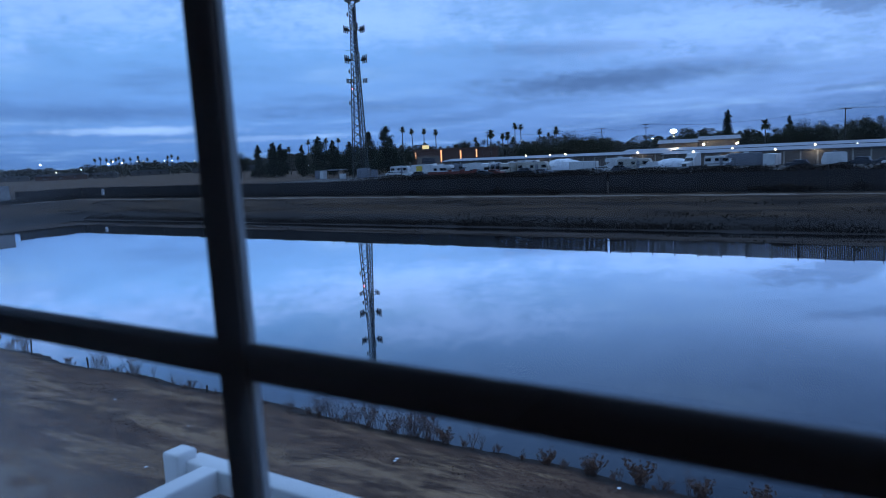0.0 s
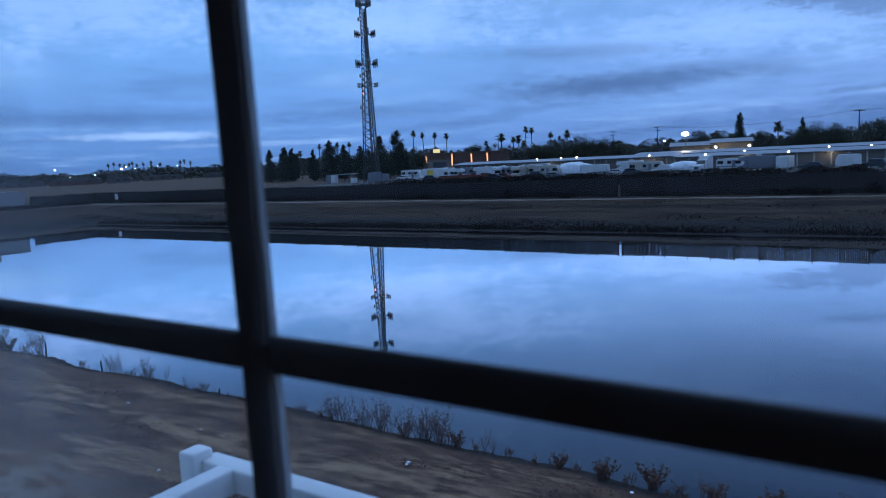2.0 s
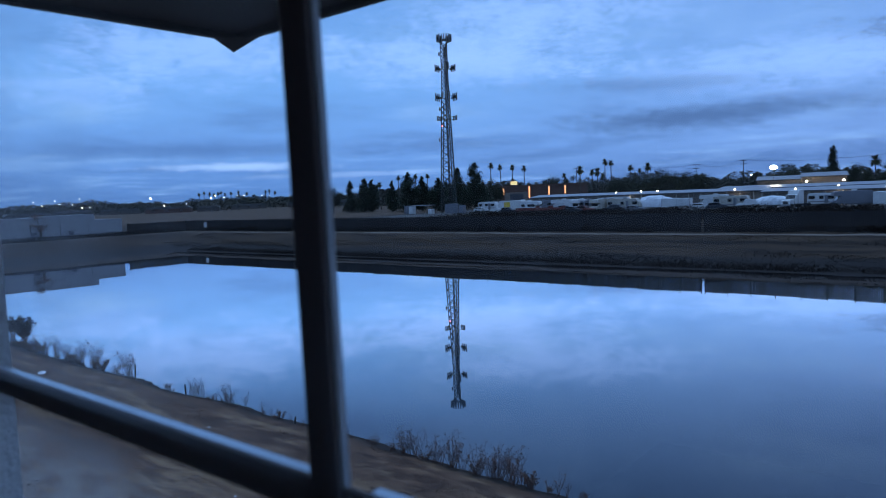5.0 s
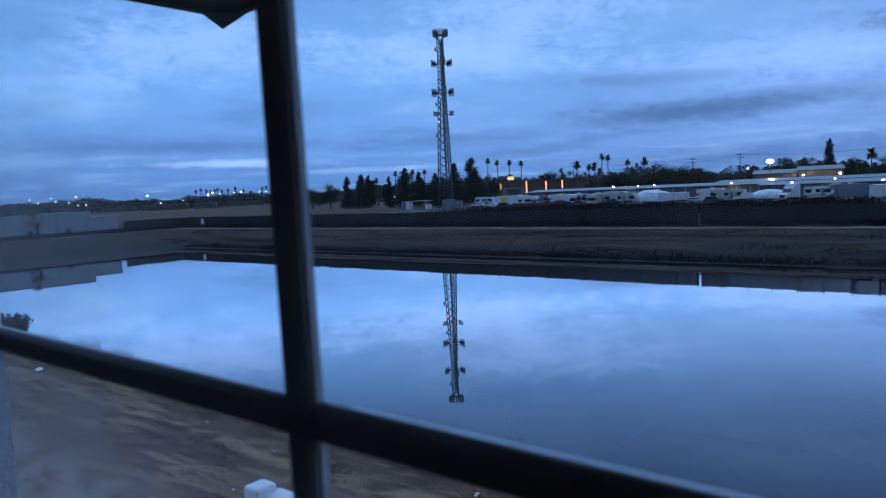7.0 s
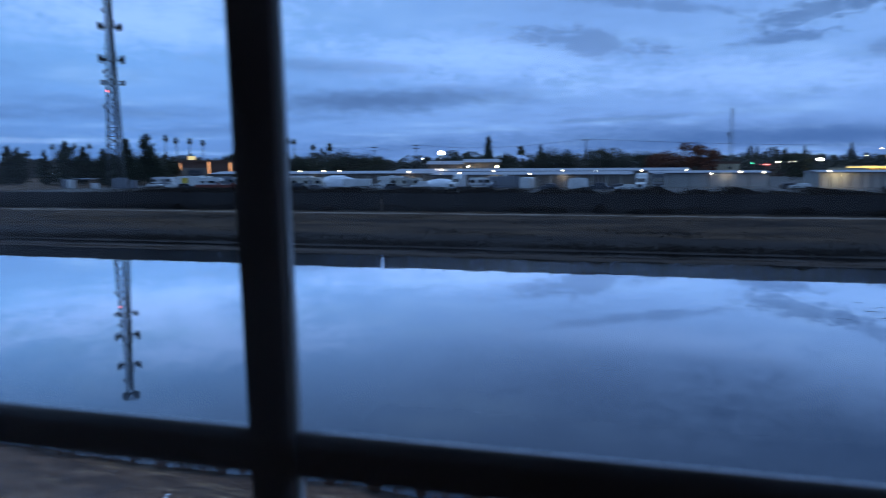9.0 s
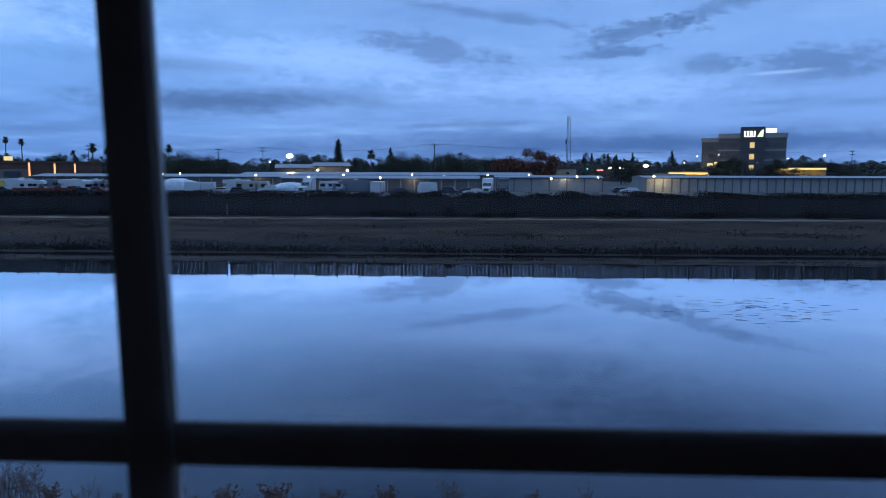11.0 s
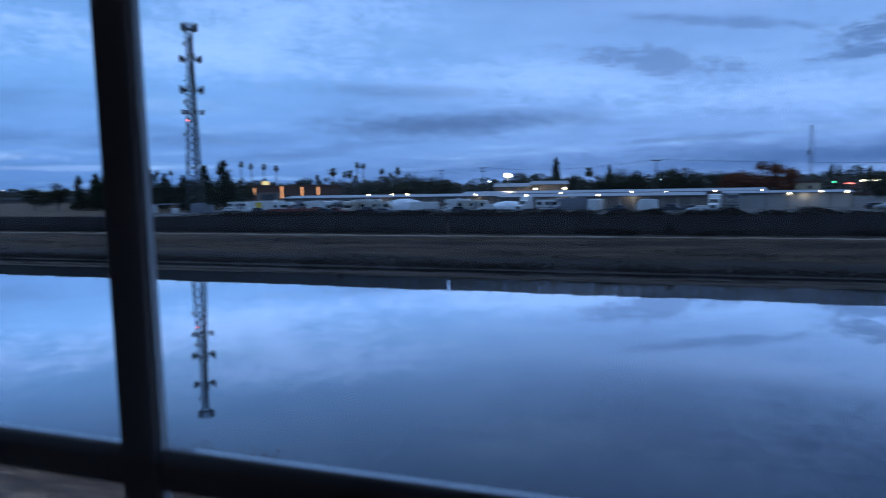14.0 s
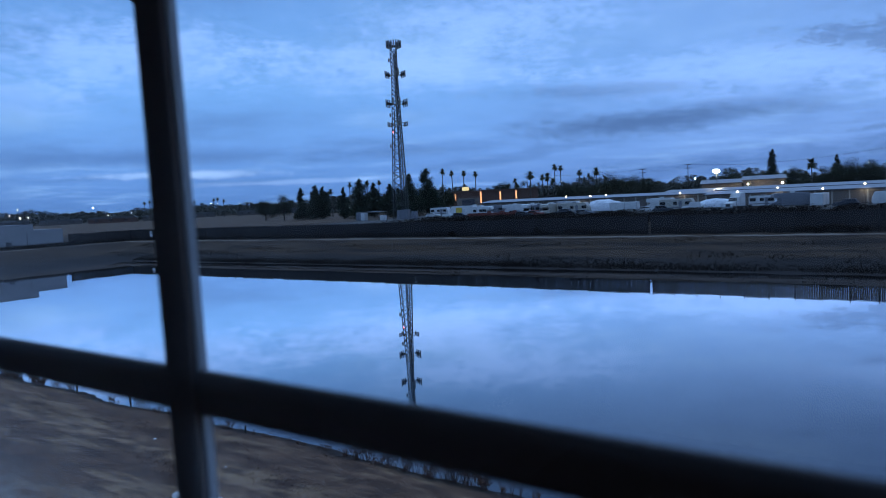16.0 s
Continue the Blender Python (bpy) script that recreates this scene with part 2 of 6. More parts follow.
M_SHOP = shader("tan_render", (0.42, 0.34, 0.22), (0.34, 0.27, 0.18), 0.9, 0, 0.3, 3, 0.1)
M_TRUNK = shader("palm_trunk", (0.085, 0.07, 0.055), (0.06, 0.05, 0.04), 0.95, 0, 1.5, 8, 0.6)
M_FROND = shader("palm_frond", (0.05, 0.06, 0.03), (0.06, 0.055, 0.035), 0.7, 0, 1, 6, 0, 0.04)
M_PINE = shader("pine_needles", (0.0306, 0.0391, 0.0238), (0.0187, 0.0255, 0.01615), 0.9, 0, 0.35, 3, 0, 0.04)
M_LEAF = shader("dull_green_leaves", (0.0408, 0.0425, 0.02465), (0.0272, 0.02975, 0.0187), 0.9, 0, 0.25, 3, 0, 0.04)
M_REDLEAF = shader("autumn_red_leaves", (0.145, 0.047, 0.022), (0.09, 0.03, 0.017), 0.9, 0, 0.35, 3, 0, 0.04)
# skyline leaves made paler, with the haze of distance put into their colour
M_HAZELEAF = shader("haze_paled_woods", (0.09, 0.0855, 0.0675), (0.063, 0.063, 0.0522), 0.95, 0, 0.05, 0.5, 0, 0.04)
M_WEED = shader("dry_weed", (0.1445, 0.07225, 0.04675), (0.085, 0.0442, 0.0306), 0.95, 0, 2, 12, 0)
M_WEEDDARK = shader("dark_scrub", (0.0232, 0.0168, 0.0128), (0.0136, 0.0104, 0.0088), 0.95, 0, 1, 5, 0, 0.04)
M_WOODPOLE = shader("creosoted_pole", (0.05, 0.04, 0.034), (0.035, 0.028, 0.025), 0.9, 0, 2, 15, 0.2)
M_SIGN = shader("white_sign", (0.72, 0.73, 0.74), (0.62, 0.63, 0.64), 0.6, 0, 2, 12, 0)
M_CONC = shader("lot_concrete", (0.25, 0.25, 0.25), (0.17, 0.17, 0.17), 0.9, 0, 0.15, 2, 0.1)
G_WARM = glow("warm_lamp", (1.0, 0.78, 0.50), 14.0)
G_FLOOD = glow("flood_lamp", (1.0, 0.86, 0.62), 60.0)
G_COOL = glow("cool_lamp", (0.85, 0.93, 1.0), 12.0)
G_ORANGE = glow("sodium_uplight", (1.0, 0.42, 0.16), 1.6)
G_WINDOW = glow("lit_window", (1.0, 0.72, 0.28), 0.9)
# pale colour that stands in for skylight on the bar's side face
M_LITEDGE = shader("bar_lit_edge", (0.80, 0.80, 0.80), (0.72, 0.72, 0.72), 0.5, 0, 6, 60, 0.05)
M_SASH = shader("mill_finish_aluminium", (0.80, 0.81, 0.83), (0.70, 0.71, 0.73), 0.34, 1.0, 6, 90, 0.04)
M_WALLPALE = shader("pale_metal_wall", (0.289, 0.2805, 0.2635), (0.2295, 0.221, 0.2082), 0.6, 0.1, 0.3, 4, 0.1)
G_STAIR = glow("lit_stair_window", (1.0, 0.62, 0.20), 0.75)
G_CANOPY = glow("lit_canopy", (1.0, 0.66, 0.16), 1.6)
G_SIGN = glow("lit_sign_white", (1.0, 0.97, 0.80), 1.6)
G_GREEN = glow("green_signal", (0.1, 1.0, 0.45), 4.0)
G_RED = glow("red_beacon", (1.0, 0.15, 0.12), 5.0)


def water_material():
    m = bpy.data.materials.new("still_water")
    m.use_nodes = True
    N, L = m.node_tree.nodes, m.node_tree.links
    N.clear()
    pos = N.new("ShaderNodeTexCoord").outputs["Object"]
    mp = N.new("ShaderNodeMapping")
    mp.inputs["Scale"].default_value = (0.35, 1.0, 1.0)
    L.new(pos, mp.inputs[0])
    nz = N.new("ShaderNodeTexNoise")
    nz.inputs["Scale"].default_value, nz.inputs["Detail"].default_value = 0.8, 2.0
    L.new(mp.outputs[0], nz.inputs["Vector"])
    bp = N.new("ShaderNodeBump")
    bp.inputs["Strength"].default_value, bp.inputs["Distance"].default_value = 0.05, 0.02
    L.new(nz.outputs[0], bp.inputs["Height"])
    fr = N.new("ShaderNodeFresnel")
    fr.inputs["IOR"].default_value = 1.33
    k = N.new("ShaderNodeMath")
    k.operation, k.use_clamp = "MULTIPLY_ADD", True
    L.new(fr.outputs[0], k.inputs[0])
    k.inputs[1].default_value, k.inputs[2].default_value = 3.2, -0.185
    deep = N.new("ShaderNodeBsdfDiffuse")
    deep.inputs["Color"].default_value = (0.020, 0.030, 0.042, 1)
    gl = N.new("ShaderNodeBsdfGlossy")
    gl.inputs["Color"].default_value, gl.inputs["Roughness"].default_value = (0.96, 0.97, 1.0, 1), 0.012
    L.new(bp.outputs[0], gl.inputs["Normal"])
    mx = N.new("ShaderNodeMixShader")
    L.new(k.outputs[0], mx.inputs[0])
    L.new(deep.outputs[0], mx.inputs[1])
    L.new(gl.outputs[0], mx.inputs[2])
    o = N.new("ShaderNodeOutputMaterial")
    L.new(mx.outputs[0], o.inputs[0])
    return m


def pane_material():
    m = bpy.data.materials.new("window_glass")
    m.use_nodes = True
    N, L = m.node_tree.nodes, m.node_tree.links
    N.clear()
    tr, gl, df = N.new("ShaderNodeBsdfTransparent"), N.new("ShaderNodeBsdfGlossy"), N.new("ShaderNodeBsdfTranslucent")
    tr.inputs[0].default_value = (0.97, 0.98, 0.985, 1)
    gl.inputs["Roughness"].default_value = 0.02
    df.inputs[0].default_value = (0.6, 0.6, 0.6, 1)
    nz = N.new("ShaderNodeTexNoise")
    nz.inputs["Scale"].default_value, nz.inputs["Detail"].default_value = 5.0, 4.0
    L.new(N.new("ShaderNodeTexCoord").outputs["Object"], nz.inputs["Vector"])
    sm = N.new("ShaderNodeMapRange")
    L.new(nz.outputs[0], sm.inputs[0])
    sm.inputs[1].default_value, sm.inputs[2].default_value, sm.inputs[4].default_value = 0.35, 0.8, 0.03
    # translucent film, denser towards one side and the foot of the glass
    sp = N.new("ShaderNodeSeparateXYZ")
    L.new(N.new("ShaderNodeTexCoord").outputs["Object"], sp.inputs[0])
    film = N.new("ShaderNodeMapRange")
    film.interpolation_type = "SMOOTHSTEP"
    lean = N.new("ShaderNodeMath")
    lean.operation = "MULTIPLY_ADD"
    L.new(sp.outputs[2], lean.inputs[0])
    lean.inputs[1].default_value = 0.9
    L.new(sp.outputs[0], lean.inputs[2])
    L.new(lean.outputs[0], film.inputs[0])
    film.inputs[1].default_value, film.inputs[2].default_value = 0.9 * 8.3 - 0.28, 0.9 * 8.3 - 1.05
    film.inputs[3].default_value, film.inputs[4].default_value = 0.0, 0.23
    both = N.new("ShaderNodeMath")
    both.operation = "MULTIPLY_ADD"
    L.new(film.outputs[0], both.inputs[0])
    L.new(nz.outputs[0], both.inputs[1])
    L.new(sm.outputs[0], both.inputs[2])
    a, b = N.new("ShaderNodeMixShader"), N.new("ShaderNodeMixShader")
    L.new(both.outputs[0], a.inputs[0])
    L.new(tr.outputs[0], a.inputs[1])
    L.new(df.outputs[0], a.inputs[2])
    b.inputs[0].default_value = 0.03
    L.new(a.outputs[0], b.inputs[1])
    L.new(gl.outputs[0], b.inputs[2])
    o = N.new("ShaderNodeOutputMaterial")
    L.new(b.outputs[0], o.inputs[0])
    return m


def ground_material():
    """Dry dirt and straw on the banks, a pale dirt track on their crest, stubble fields beyond."""
    m = bpy.data.materials.new("dry_ground")
    m.use_nodes = True
    N, L = m.node_tree.nodes, m.node_tree.links
    b = N["Principled BSDF"]
    pos = N.new("ShaderNodeTexCoord").outputs["Object"]

    def nse(sx, sy, scale, detail=6.0, rough=0.6):
        mp = N.new("ShaderNodeMapping")
        mp.inputs["Scale"].default_value = (sx, sy, 1)
        L.new(pos, mp.inputs[0])
        n = N.new("ShaderNodeTexNoise")
        n.inputs["Scale"].default_value, n.inputs["Detail"].default_value, n.inputs["Roughness"].default_value = scale, detail, rough
        L.new(mp.outputs[0], n.inputs["Vector"])
        return n.outputs[0]

    def rng(v, lo, hi, a=0.0, c=1.0):
        n = N.new("ShaderNodeMapRange")
        n.interpolation_type = "SMOOTHSTEP"
        L.new(v, n.inputs[0])
        n.inputs[1].default_value, n.inputs[2].default_value, n.inputs[3].default_value, n.inputs[4].default_value = lo, hi, a, c
        return n.outputs[0]

    def mul(a, c):
        n = N.new("ShaderNodeMath")
        n.operation = "MULTIPLY"
        L.new(a, n.inputs[0])
        if isinstance(c, float):
            n.inputs[1].default_value = c
        else:
            L.new(c, n.inputs[1])
        return n.outputs[0]

    def add(a, c):
        n = N.new("ShaderNodeMath")
        n.operation = "ADD"
        L.new(a, n.inputs[0])
        if isinstance(c, float):
            n.inputs[1].default_value = c
        else:
            L.new(c, n.inputs[1])
        return n.outputs[0]

    def blend(f, a, c):
        n = N.new("ShaderNodeMix")
        n.data_type = "RGBA"
        L.new(f, n.inputs[0])
        for s, v in ((n.inputs[6], a), (n.inputs[7], c)):
            if isinstance(v, tuple):
                s.default_value = (*v, 1)
            else:
                L.new(v, s)
        return n.outputs[2]

    sp = N.new("ShaderNodeSeparateXYZ")
    L.new(pos, sp.inputs[0])
    X, Y, Z = sp.outputs
    big, mid, fine = nse(0.35, 1.0, 0.30, 9.0, 0.66), nse(0.55, 1.0, 1.5, 9.0, 0.64), nse(1, 1, 17.0, 5.0, 0.7)
    tuft = nse(0.22, 1.0, 1.0, 10.0, 0.72)
    dirt = blend(rng(mid, 0.36, 0.64), (0.165, 0.096, 0.064), (0.066, 0.038, 0.027))
    straw = blend(rng(fine, 0.35, 0.68), (0.37, 0.245, 0.150), (0.19, 0.116, 0.074))
    col = blend(mul(rng(tuft, 0.50, 0.60), 0.9), dirt, straw)
    col = blend(mul(rng(big, 0.52, 0.68), 0.75), col, (0.098, 0.050, 0.034))
    clod = nse(0.8, 1.0, 9.0, 8.0, 0.74)
    col = blend(mul(rng(clod, 0.47, 0.60), 0.75), col, (0.052, 0.027, 0.018))
    col = blend(mul(rng(nse(0.25, 1.0, 7.0, 6.0, 0.70), 0.56, 0.68), 0.40), col, (0.33, 0.225, 0.150))
    # beaten track across the near bank
    lane = add(Y, mul(big, 3.0))
    near = mul(mul(rng(lane, 13.2, 13.9), rng(lane, 15.4, 14.4)), rng(mid, 0.62, 0.40))
    col = blend(mul(near, 0.55), col, (0.36, 0.235, 0.145))
    # pale patch of old concrete dust beside the building
    col = blend(mul(mul(rng(X, -13.0, -17.0), rng(Y, 9.5, 7.5)), rng(mid, 0.40, 0.58)), col, (0.23, 0.18, 0.145))
    # darker thatch on the far and end banks
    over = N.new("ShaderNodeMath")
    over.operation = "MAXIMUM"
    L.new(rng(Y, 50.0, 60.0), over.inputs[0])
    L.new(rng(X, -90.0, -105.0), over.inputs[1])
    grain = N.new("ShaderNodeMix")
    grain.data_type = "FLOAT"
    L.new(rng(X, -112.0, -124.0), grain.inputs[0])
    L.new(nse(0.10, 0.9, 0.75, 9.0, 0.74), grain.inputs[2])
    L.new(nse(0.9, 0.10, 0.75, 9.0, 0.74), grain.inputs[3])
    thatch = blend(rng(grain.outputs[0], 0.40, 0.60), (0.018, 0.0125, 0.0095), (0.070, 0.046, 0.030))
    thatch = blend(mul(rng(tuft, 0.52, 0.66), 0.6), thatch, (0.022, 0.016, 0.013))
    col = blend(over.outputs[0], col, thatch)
    # mud and wet earth close to the water
    dry = N.new("ShaderNodeMath")
    dry.operation = "SUBTRACT"
    dry.inputs[0].default_value = 1.0
    L.new(over.outputs[0], dry.inputs[1])
    wet = add(mul(rng(Z, 1.20, 0.70), over.outputs[0]), mul(rng(Z, 0.14, 0.04), dry.outputs[0]))
    col = blend(mul(wet, 0.9), col, (0.021, 0.018, 0.017))
    # crest track on the far and end banks
    far_lane = mul(rng(Y, 84.0, 84.3), rng(Y, 86.3, 85.9))
    end_lane = mul(mul(rng(X, -146.2, -146.6), rng(X, -149.6, -149.2)), rng(Y, 86.5, 85.0))
    tr = N.new("ShaderNodeMath")
    tr.operation = "MAXIMUM"
    L.new(mul(far_lane, rng(X, -149.5, -148.0)), tr.inputs[0])
    L.new(end_lane, tr.inputs[1])
    col = blend(mul(tr.outputs[0], rng(mid, 0.95, 0.45)), col, (0.20, 0.165, 0.135))
    # stubble field beyond the end bank, paved yard beyond the far fence
    field = mul(rng(X, -135.0, -150.0), rng(Y, 92.0, 100.0))
    col = blend(mul(field, 0.8), col, blend(rng(big, 0.35, 0.65), (0.125, 0.080, 0.052), (0.088, 0.060, 0.042)))
    yard = mul(rng(X, -140.0, -132.0), rng(Y, 120.0, 126.0))
    col = blend(mul(yard, 0.85), col, (0.10, 0.097, 0.094))
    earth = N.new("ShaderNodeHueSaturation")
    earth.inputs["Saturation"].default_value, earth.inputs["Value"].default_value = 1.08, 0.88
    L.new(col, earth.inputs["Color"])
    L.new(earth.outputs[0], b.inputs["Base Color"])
    b.inputs["Roughness"].default_value, b.inputs["Specular IOR Level"].default_value = 0.95, 0.15
    bp = N.new("ShaderNodeBump")
    bp.inputs["Strength"].default_value, bp.inputs["Distance"].default_value = 0.85, 0.06
    L.new(add(mid, add(mul(fine, 0.5), mul(clod, 0.6))), bp.inputs["Height"])
    L.new(bp.outputs[0], b.inputs["Normal"])
    return m


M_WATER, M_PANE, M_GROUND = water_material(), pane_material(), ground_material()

# ---------------------------------------------------------------- mesh kit


class Geo:
    """Vertices and faces of one mesh, in metres."""

    def __init__(self):
        self.v, self.f = [], []

    def poly(self, pts):
        n = len(self.v)
        self.v += [tuple(p) for p in pts]
        self.f.append(tuple(range(n, n + len(pts))))
        return self

    def box(self, x0, x1, y0, y1, z0, z1):
        n = len(self.v)
        self.v += [(x, y, z) for z in (z0, z1) for x, y in ((x0, y0), (x1, y0), (x1, y1), (x0, y1))]
        self.f += [tuple(n + i for i in q) for q in ((0, 3, 2, 1), (4, 5, 6, 7), (0, 1, 5, 4), (1, 2, 6, 5), (2, 3, 7, 6), (3, 0, 4, 7))]
        return self

    def prism(self, outline, y0, y1):
        """A closed outline in x and z, drawn out along y."""
        n, k = len(self.v), len(outline)
        self.v += [(x, y0, z) for x, z in outline] + [(x, y1, z) for x, z in outline]
        self.f.append(tuple(n + i for i in range(k)))
        self.f.append(tuple(n + k + i for i in reversed(range(k))))
        self.f += [(n + i, n + k + i, n + k + (i + 1) % k, n + (i + 1) % k) for i in range(k)]
        return self

    def tube(self, a, b, r0, r1=None, n=6):
        a, b = Vector(a), Vector(b)
        r1 = r0 if r1 is None else r1
        w = (b - a).normalized()
        u = w.orthogonal().normalized()
        t = w.cross(u)
        k = len(self.v)
        for p, r in ((a, r0), (b, r1)):
            for i in range(n):
                g = 2 * math.pi * i / n
                self.v.append(tuple(p + u * (r * math.cos(g)) + t * (r * math.sin(g))))
        self.f += [(k + i, k + (i + 1) % n, k + n + (i + 1) % n, k + n + i) for i in range(n)]
        self.f += [tuple(k + i for i in reversed(range(n))), tuple(k + n + i for i in range(n))]
        return self

    def ball(self, c, rx, ry, rz, seg=8, ring=5):
        k = len(self.v)
        for j in range(1, ring):
            e = math.pi * j / ring
            for i in range(seg):
                g = 2 * math.pi * i / seg
                self.v.append((c[0] + rx * math.sin(e) * math.cos(g), c[1] + ry * math.sin(e) * math.sin(g), c[2] + rz * math.cos(e)))
        top, bot = len(self.v), len(self.v) + 1
        self.v += [(c[0], c[1], c[2] + rz), (c[0], c[1], c[2] - rz)]
        for j in range(ring - 2):
            for i in range(seg):
                i2 = (i + 1) % seg
                self.f.append((k + j * seg + i, k + (j + 1) * seg + i, k + (j + 1) * seg + i2, k + j * seg + i2))
        for i in range(seg):
            i2 = (i + 1) % seg
            self.f += [(top, k + i, k + i2), (bot, k + (ring - 2) * seg + i2, k + (ring - 2) * seg + i)]
        return self

    def tuft(self, c, size, rnd, flat=1.0):
        """One small leaf clump: a bent triangle turned at random."""
        g, e, s = rnd.uniform(0, 6.283), rnd.uniform(-0.9, 0.9), size * rnd.uniform(0.6, 1.35)
        u = Vector((math.cos(g), math.sin(g), 0.5 * e))
        w = Vector((-math.sin(g) * 0.6, math.cos(g) * 0.6, flat * rnd.uniform(0.4, 1.0)))
        c = Vector(c)
        k = len(self.v)
        self.v += [tuple(c - u * s), tuple(c + u * s * 0.9 - w * s * 0.2), tuple(c + w * s), tuple(c - w * s * 0.8)]
        self.f += [(k, k + 1, k + 2), (k, k + 3, k + 1)]
        return self


def blades(g, c, h, n, rnd, wide=0.02, lean=0.35):
    """A tuft of thin upright grass blades in the mesh g."""
    for _ in range(n):
        a, b = rnd.uniform(0, 6.283), rnd.uniform(0, 6.283)
        x, y = c[0] + rnd.gauss(0, 0.05), c[1] + rnd.gauss(0, 0.05)
        hh, r = h * rnd.uniform(0.5, 1.1), rnd.uniform(0, lean) * h
        u, v = math.cos(b) * wide, math.sin(b) * wide
        g.poly([(x - u, y - v, c[2] - 0.03), (x + u, y + v, c[2] - 0.03), (x + r * math.cos(a), y + r * math.sin(a), c[2] + hh)])


def mesh_of(name, geo, mat, smooth=False, bevel=0.0):
    me = bpy.data.meshes.new(name)
    me.from_pydata(geo.v, [], geo.f)
    if bevel:
        bm = bmesh.new()
        bm.from_mesh(me)
        bmesh.ops.bevel(bm, geom=bm.edges[:], offset=bevel, segments=2, profile=0.6, affect="EDGES")
        bm.to_mesh(me)
        bm.free()
    if smooth:
        me.polygons.foreach_set("use_smooth", [True] * len(me.polygons))
    me.materials.append(mat)
    me.update()
    return me


def part(name, geo, mat, parent=None, label="", smooth=False, bevel=0.0):
    """One mesh object; with a parent, a part of it in the parent's own space."""
    me = geo if isinstance(geo, bpy.types.Mesh) else mesh_of(name, geo, mat, smooth, bevel)
    ob = new(name, me)
    if parent is not None:
        ob.parent = parent
    if label:
        tagged(ob, label)
    return ob


def thing(name, at, turn, label, category, group="", kind=""):
    """An Empty at the thing's base that carries its parts."""
    ob = new(name)
    ob.matrix_basis = pose(*at, 0, 0, turn)
    return tagged(ob, label, category, group, kind)


def polar(az, d, z=3.3):
    """A place at azimuth az (degrees to the right of +y) and d metres off."""
    return (d * math.sin(radians(az)), d * math.cos(radians(az)), z)

# ---------------------------------------------------------------- ground and water
SHORE_NEAR, SHORE_FAR, SHORE_END = 16.75, 71.0, -126.0


def span(*runs):
    out = []
    for a, b, step in runs:
        out += list(np.arange(a, b, step))
    return np.array(out)


def smooth01(v):
    v = np.clip(v, 0, 1)
    return v * v * (3 - 2 * v)


def terrain(x, y):
    near = 1.45 - 2.1 * np.clip((y - 9.5) / 10.75, 0, 1)
    far = -0.4 + 3.0 * np.clip((y - (SHORE_FAR - 1.8)) / 14.6, 0, 1)
    end = -0.4 + 3.0 * np.clip((-(x - (SHORE_END + 2.4))) / 21.0, 0, 1)
    beyond = 2.6 + 0.7 * smooth01((np.maximum(y - 88.0, (-150.0 - x) * 1.0)) / 14.0)
    z = np.maximum(np.maximum(near, far), end)
    return np.where(z >= 2.59, beyond, z)


def make_ground():
    xs = span((-4200, -400, 380), (-400, -152, 12), (-152, -120, 1.0), (-120, -62, 1.6), (-62, 8, 0.28), (8, 60, 1.3), (60, 400, 17), (400, 4201, 380))
    ys = span((-800, 4, 80), (4, 20, 0.25), (20, 66, 4.0), (66, 92, 0.45), (92, 130, 3.0), (130, 420, 12), (420, 4400, 300))
    X, Y = np.meshgrid(xs, ys)
    Z = terrain(X, Y)
    rs = np.random.RandomState(5)
    rough = np.zeros_like(Z)
    for k, amp in ((0.35, 0.07), (0.9, 0.045), (2.3, 0.022)):
        for _ in range(5):
            a, ph = rs.uniform(0, 6.28), rs.uniform(0, 6.28)
            kk = k * rs.uniform(0.7, 1.4)
            rough += amp * 0.22 * np.sin(kk * (X * math.cos(a) + Y * math.sin(a)) * 2.2 + ph)
    fade = np.where(Y < 95, 1.0, 0.15)
    Z = Z + rough * fade
    n, k = len(xs), len(ys)
    verts = np.stack([X.ravel(), Y.ravel(), Z.ravel()], 1)
    i, j = np.meshgrid(np.arange(n - 1), np.arange(k - 1))
    q = (j * n + i).ravel()
    faces = np.stack([q, q + 1, q + n + 1, q + n], 1)
    me = bpy.data.meshes.new("ground")
    me.from_pydata(verts.tolist(), [], faces.tolist())
    me.polygons.foreach_set("use_smooth", [True] * len(me.polygons))
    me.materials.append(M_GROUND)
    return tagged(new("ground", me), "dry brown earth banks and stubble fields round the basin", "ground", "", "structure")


make_ground()
part("water", Geo().poly([(-152, 12, 0), (400, 12, 0), (400, 82, 0), (-152, 82, 0)]), M_WATER)
tagged(bpy.data.objects["water"], "still dark water of the basin mirroring the dusk sky", "water", "", "structure")

# ---------------------------------------------------------------- the room and its window
WX0, WX1, WZ0, WZ1 = -1.53, 0.60, 7.40, 9.04
WY0, WY1 = 0.46, 0.58


def structure(name, geo, mat, label, category, bevel=0.0):
    return tagged(part(name, geo, mat, None, "", False, bevel), label, category, "", "structure")


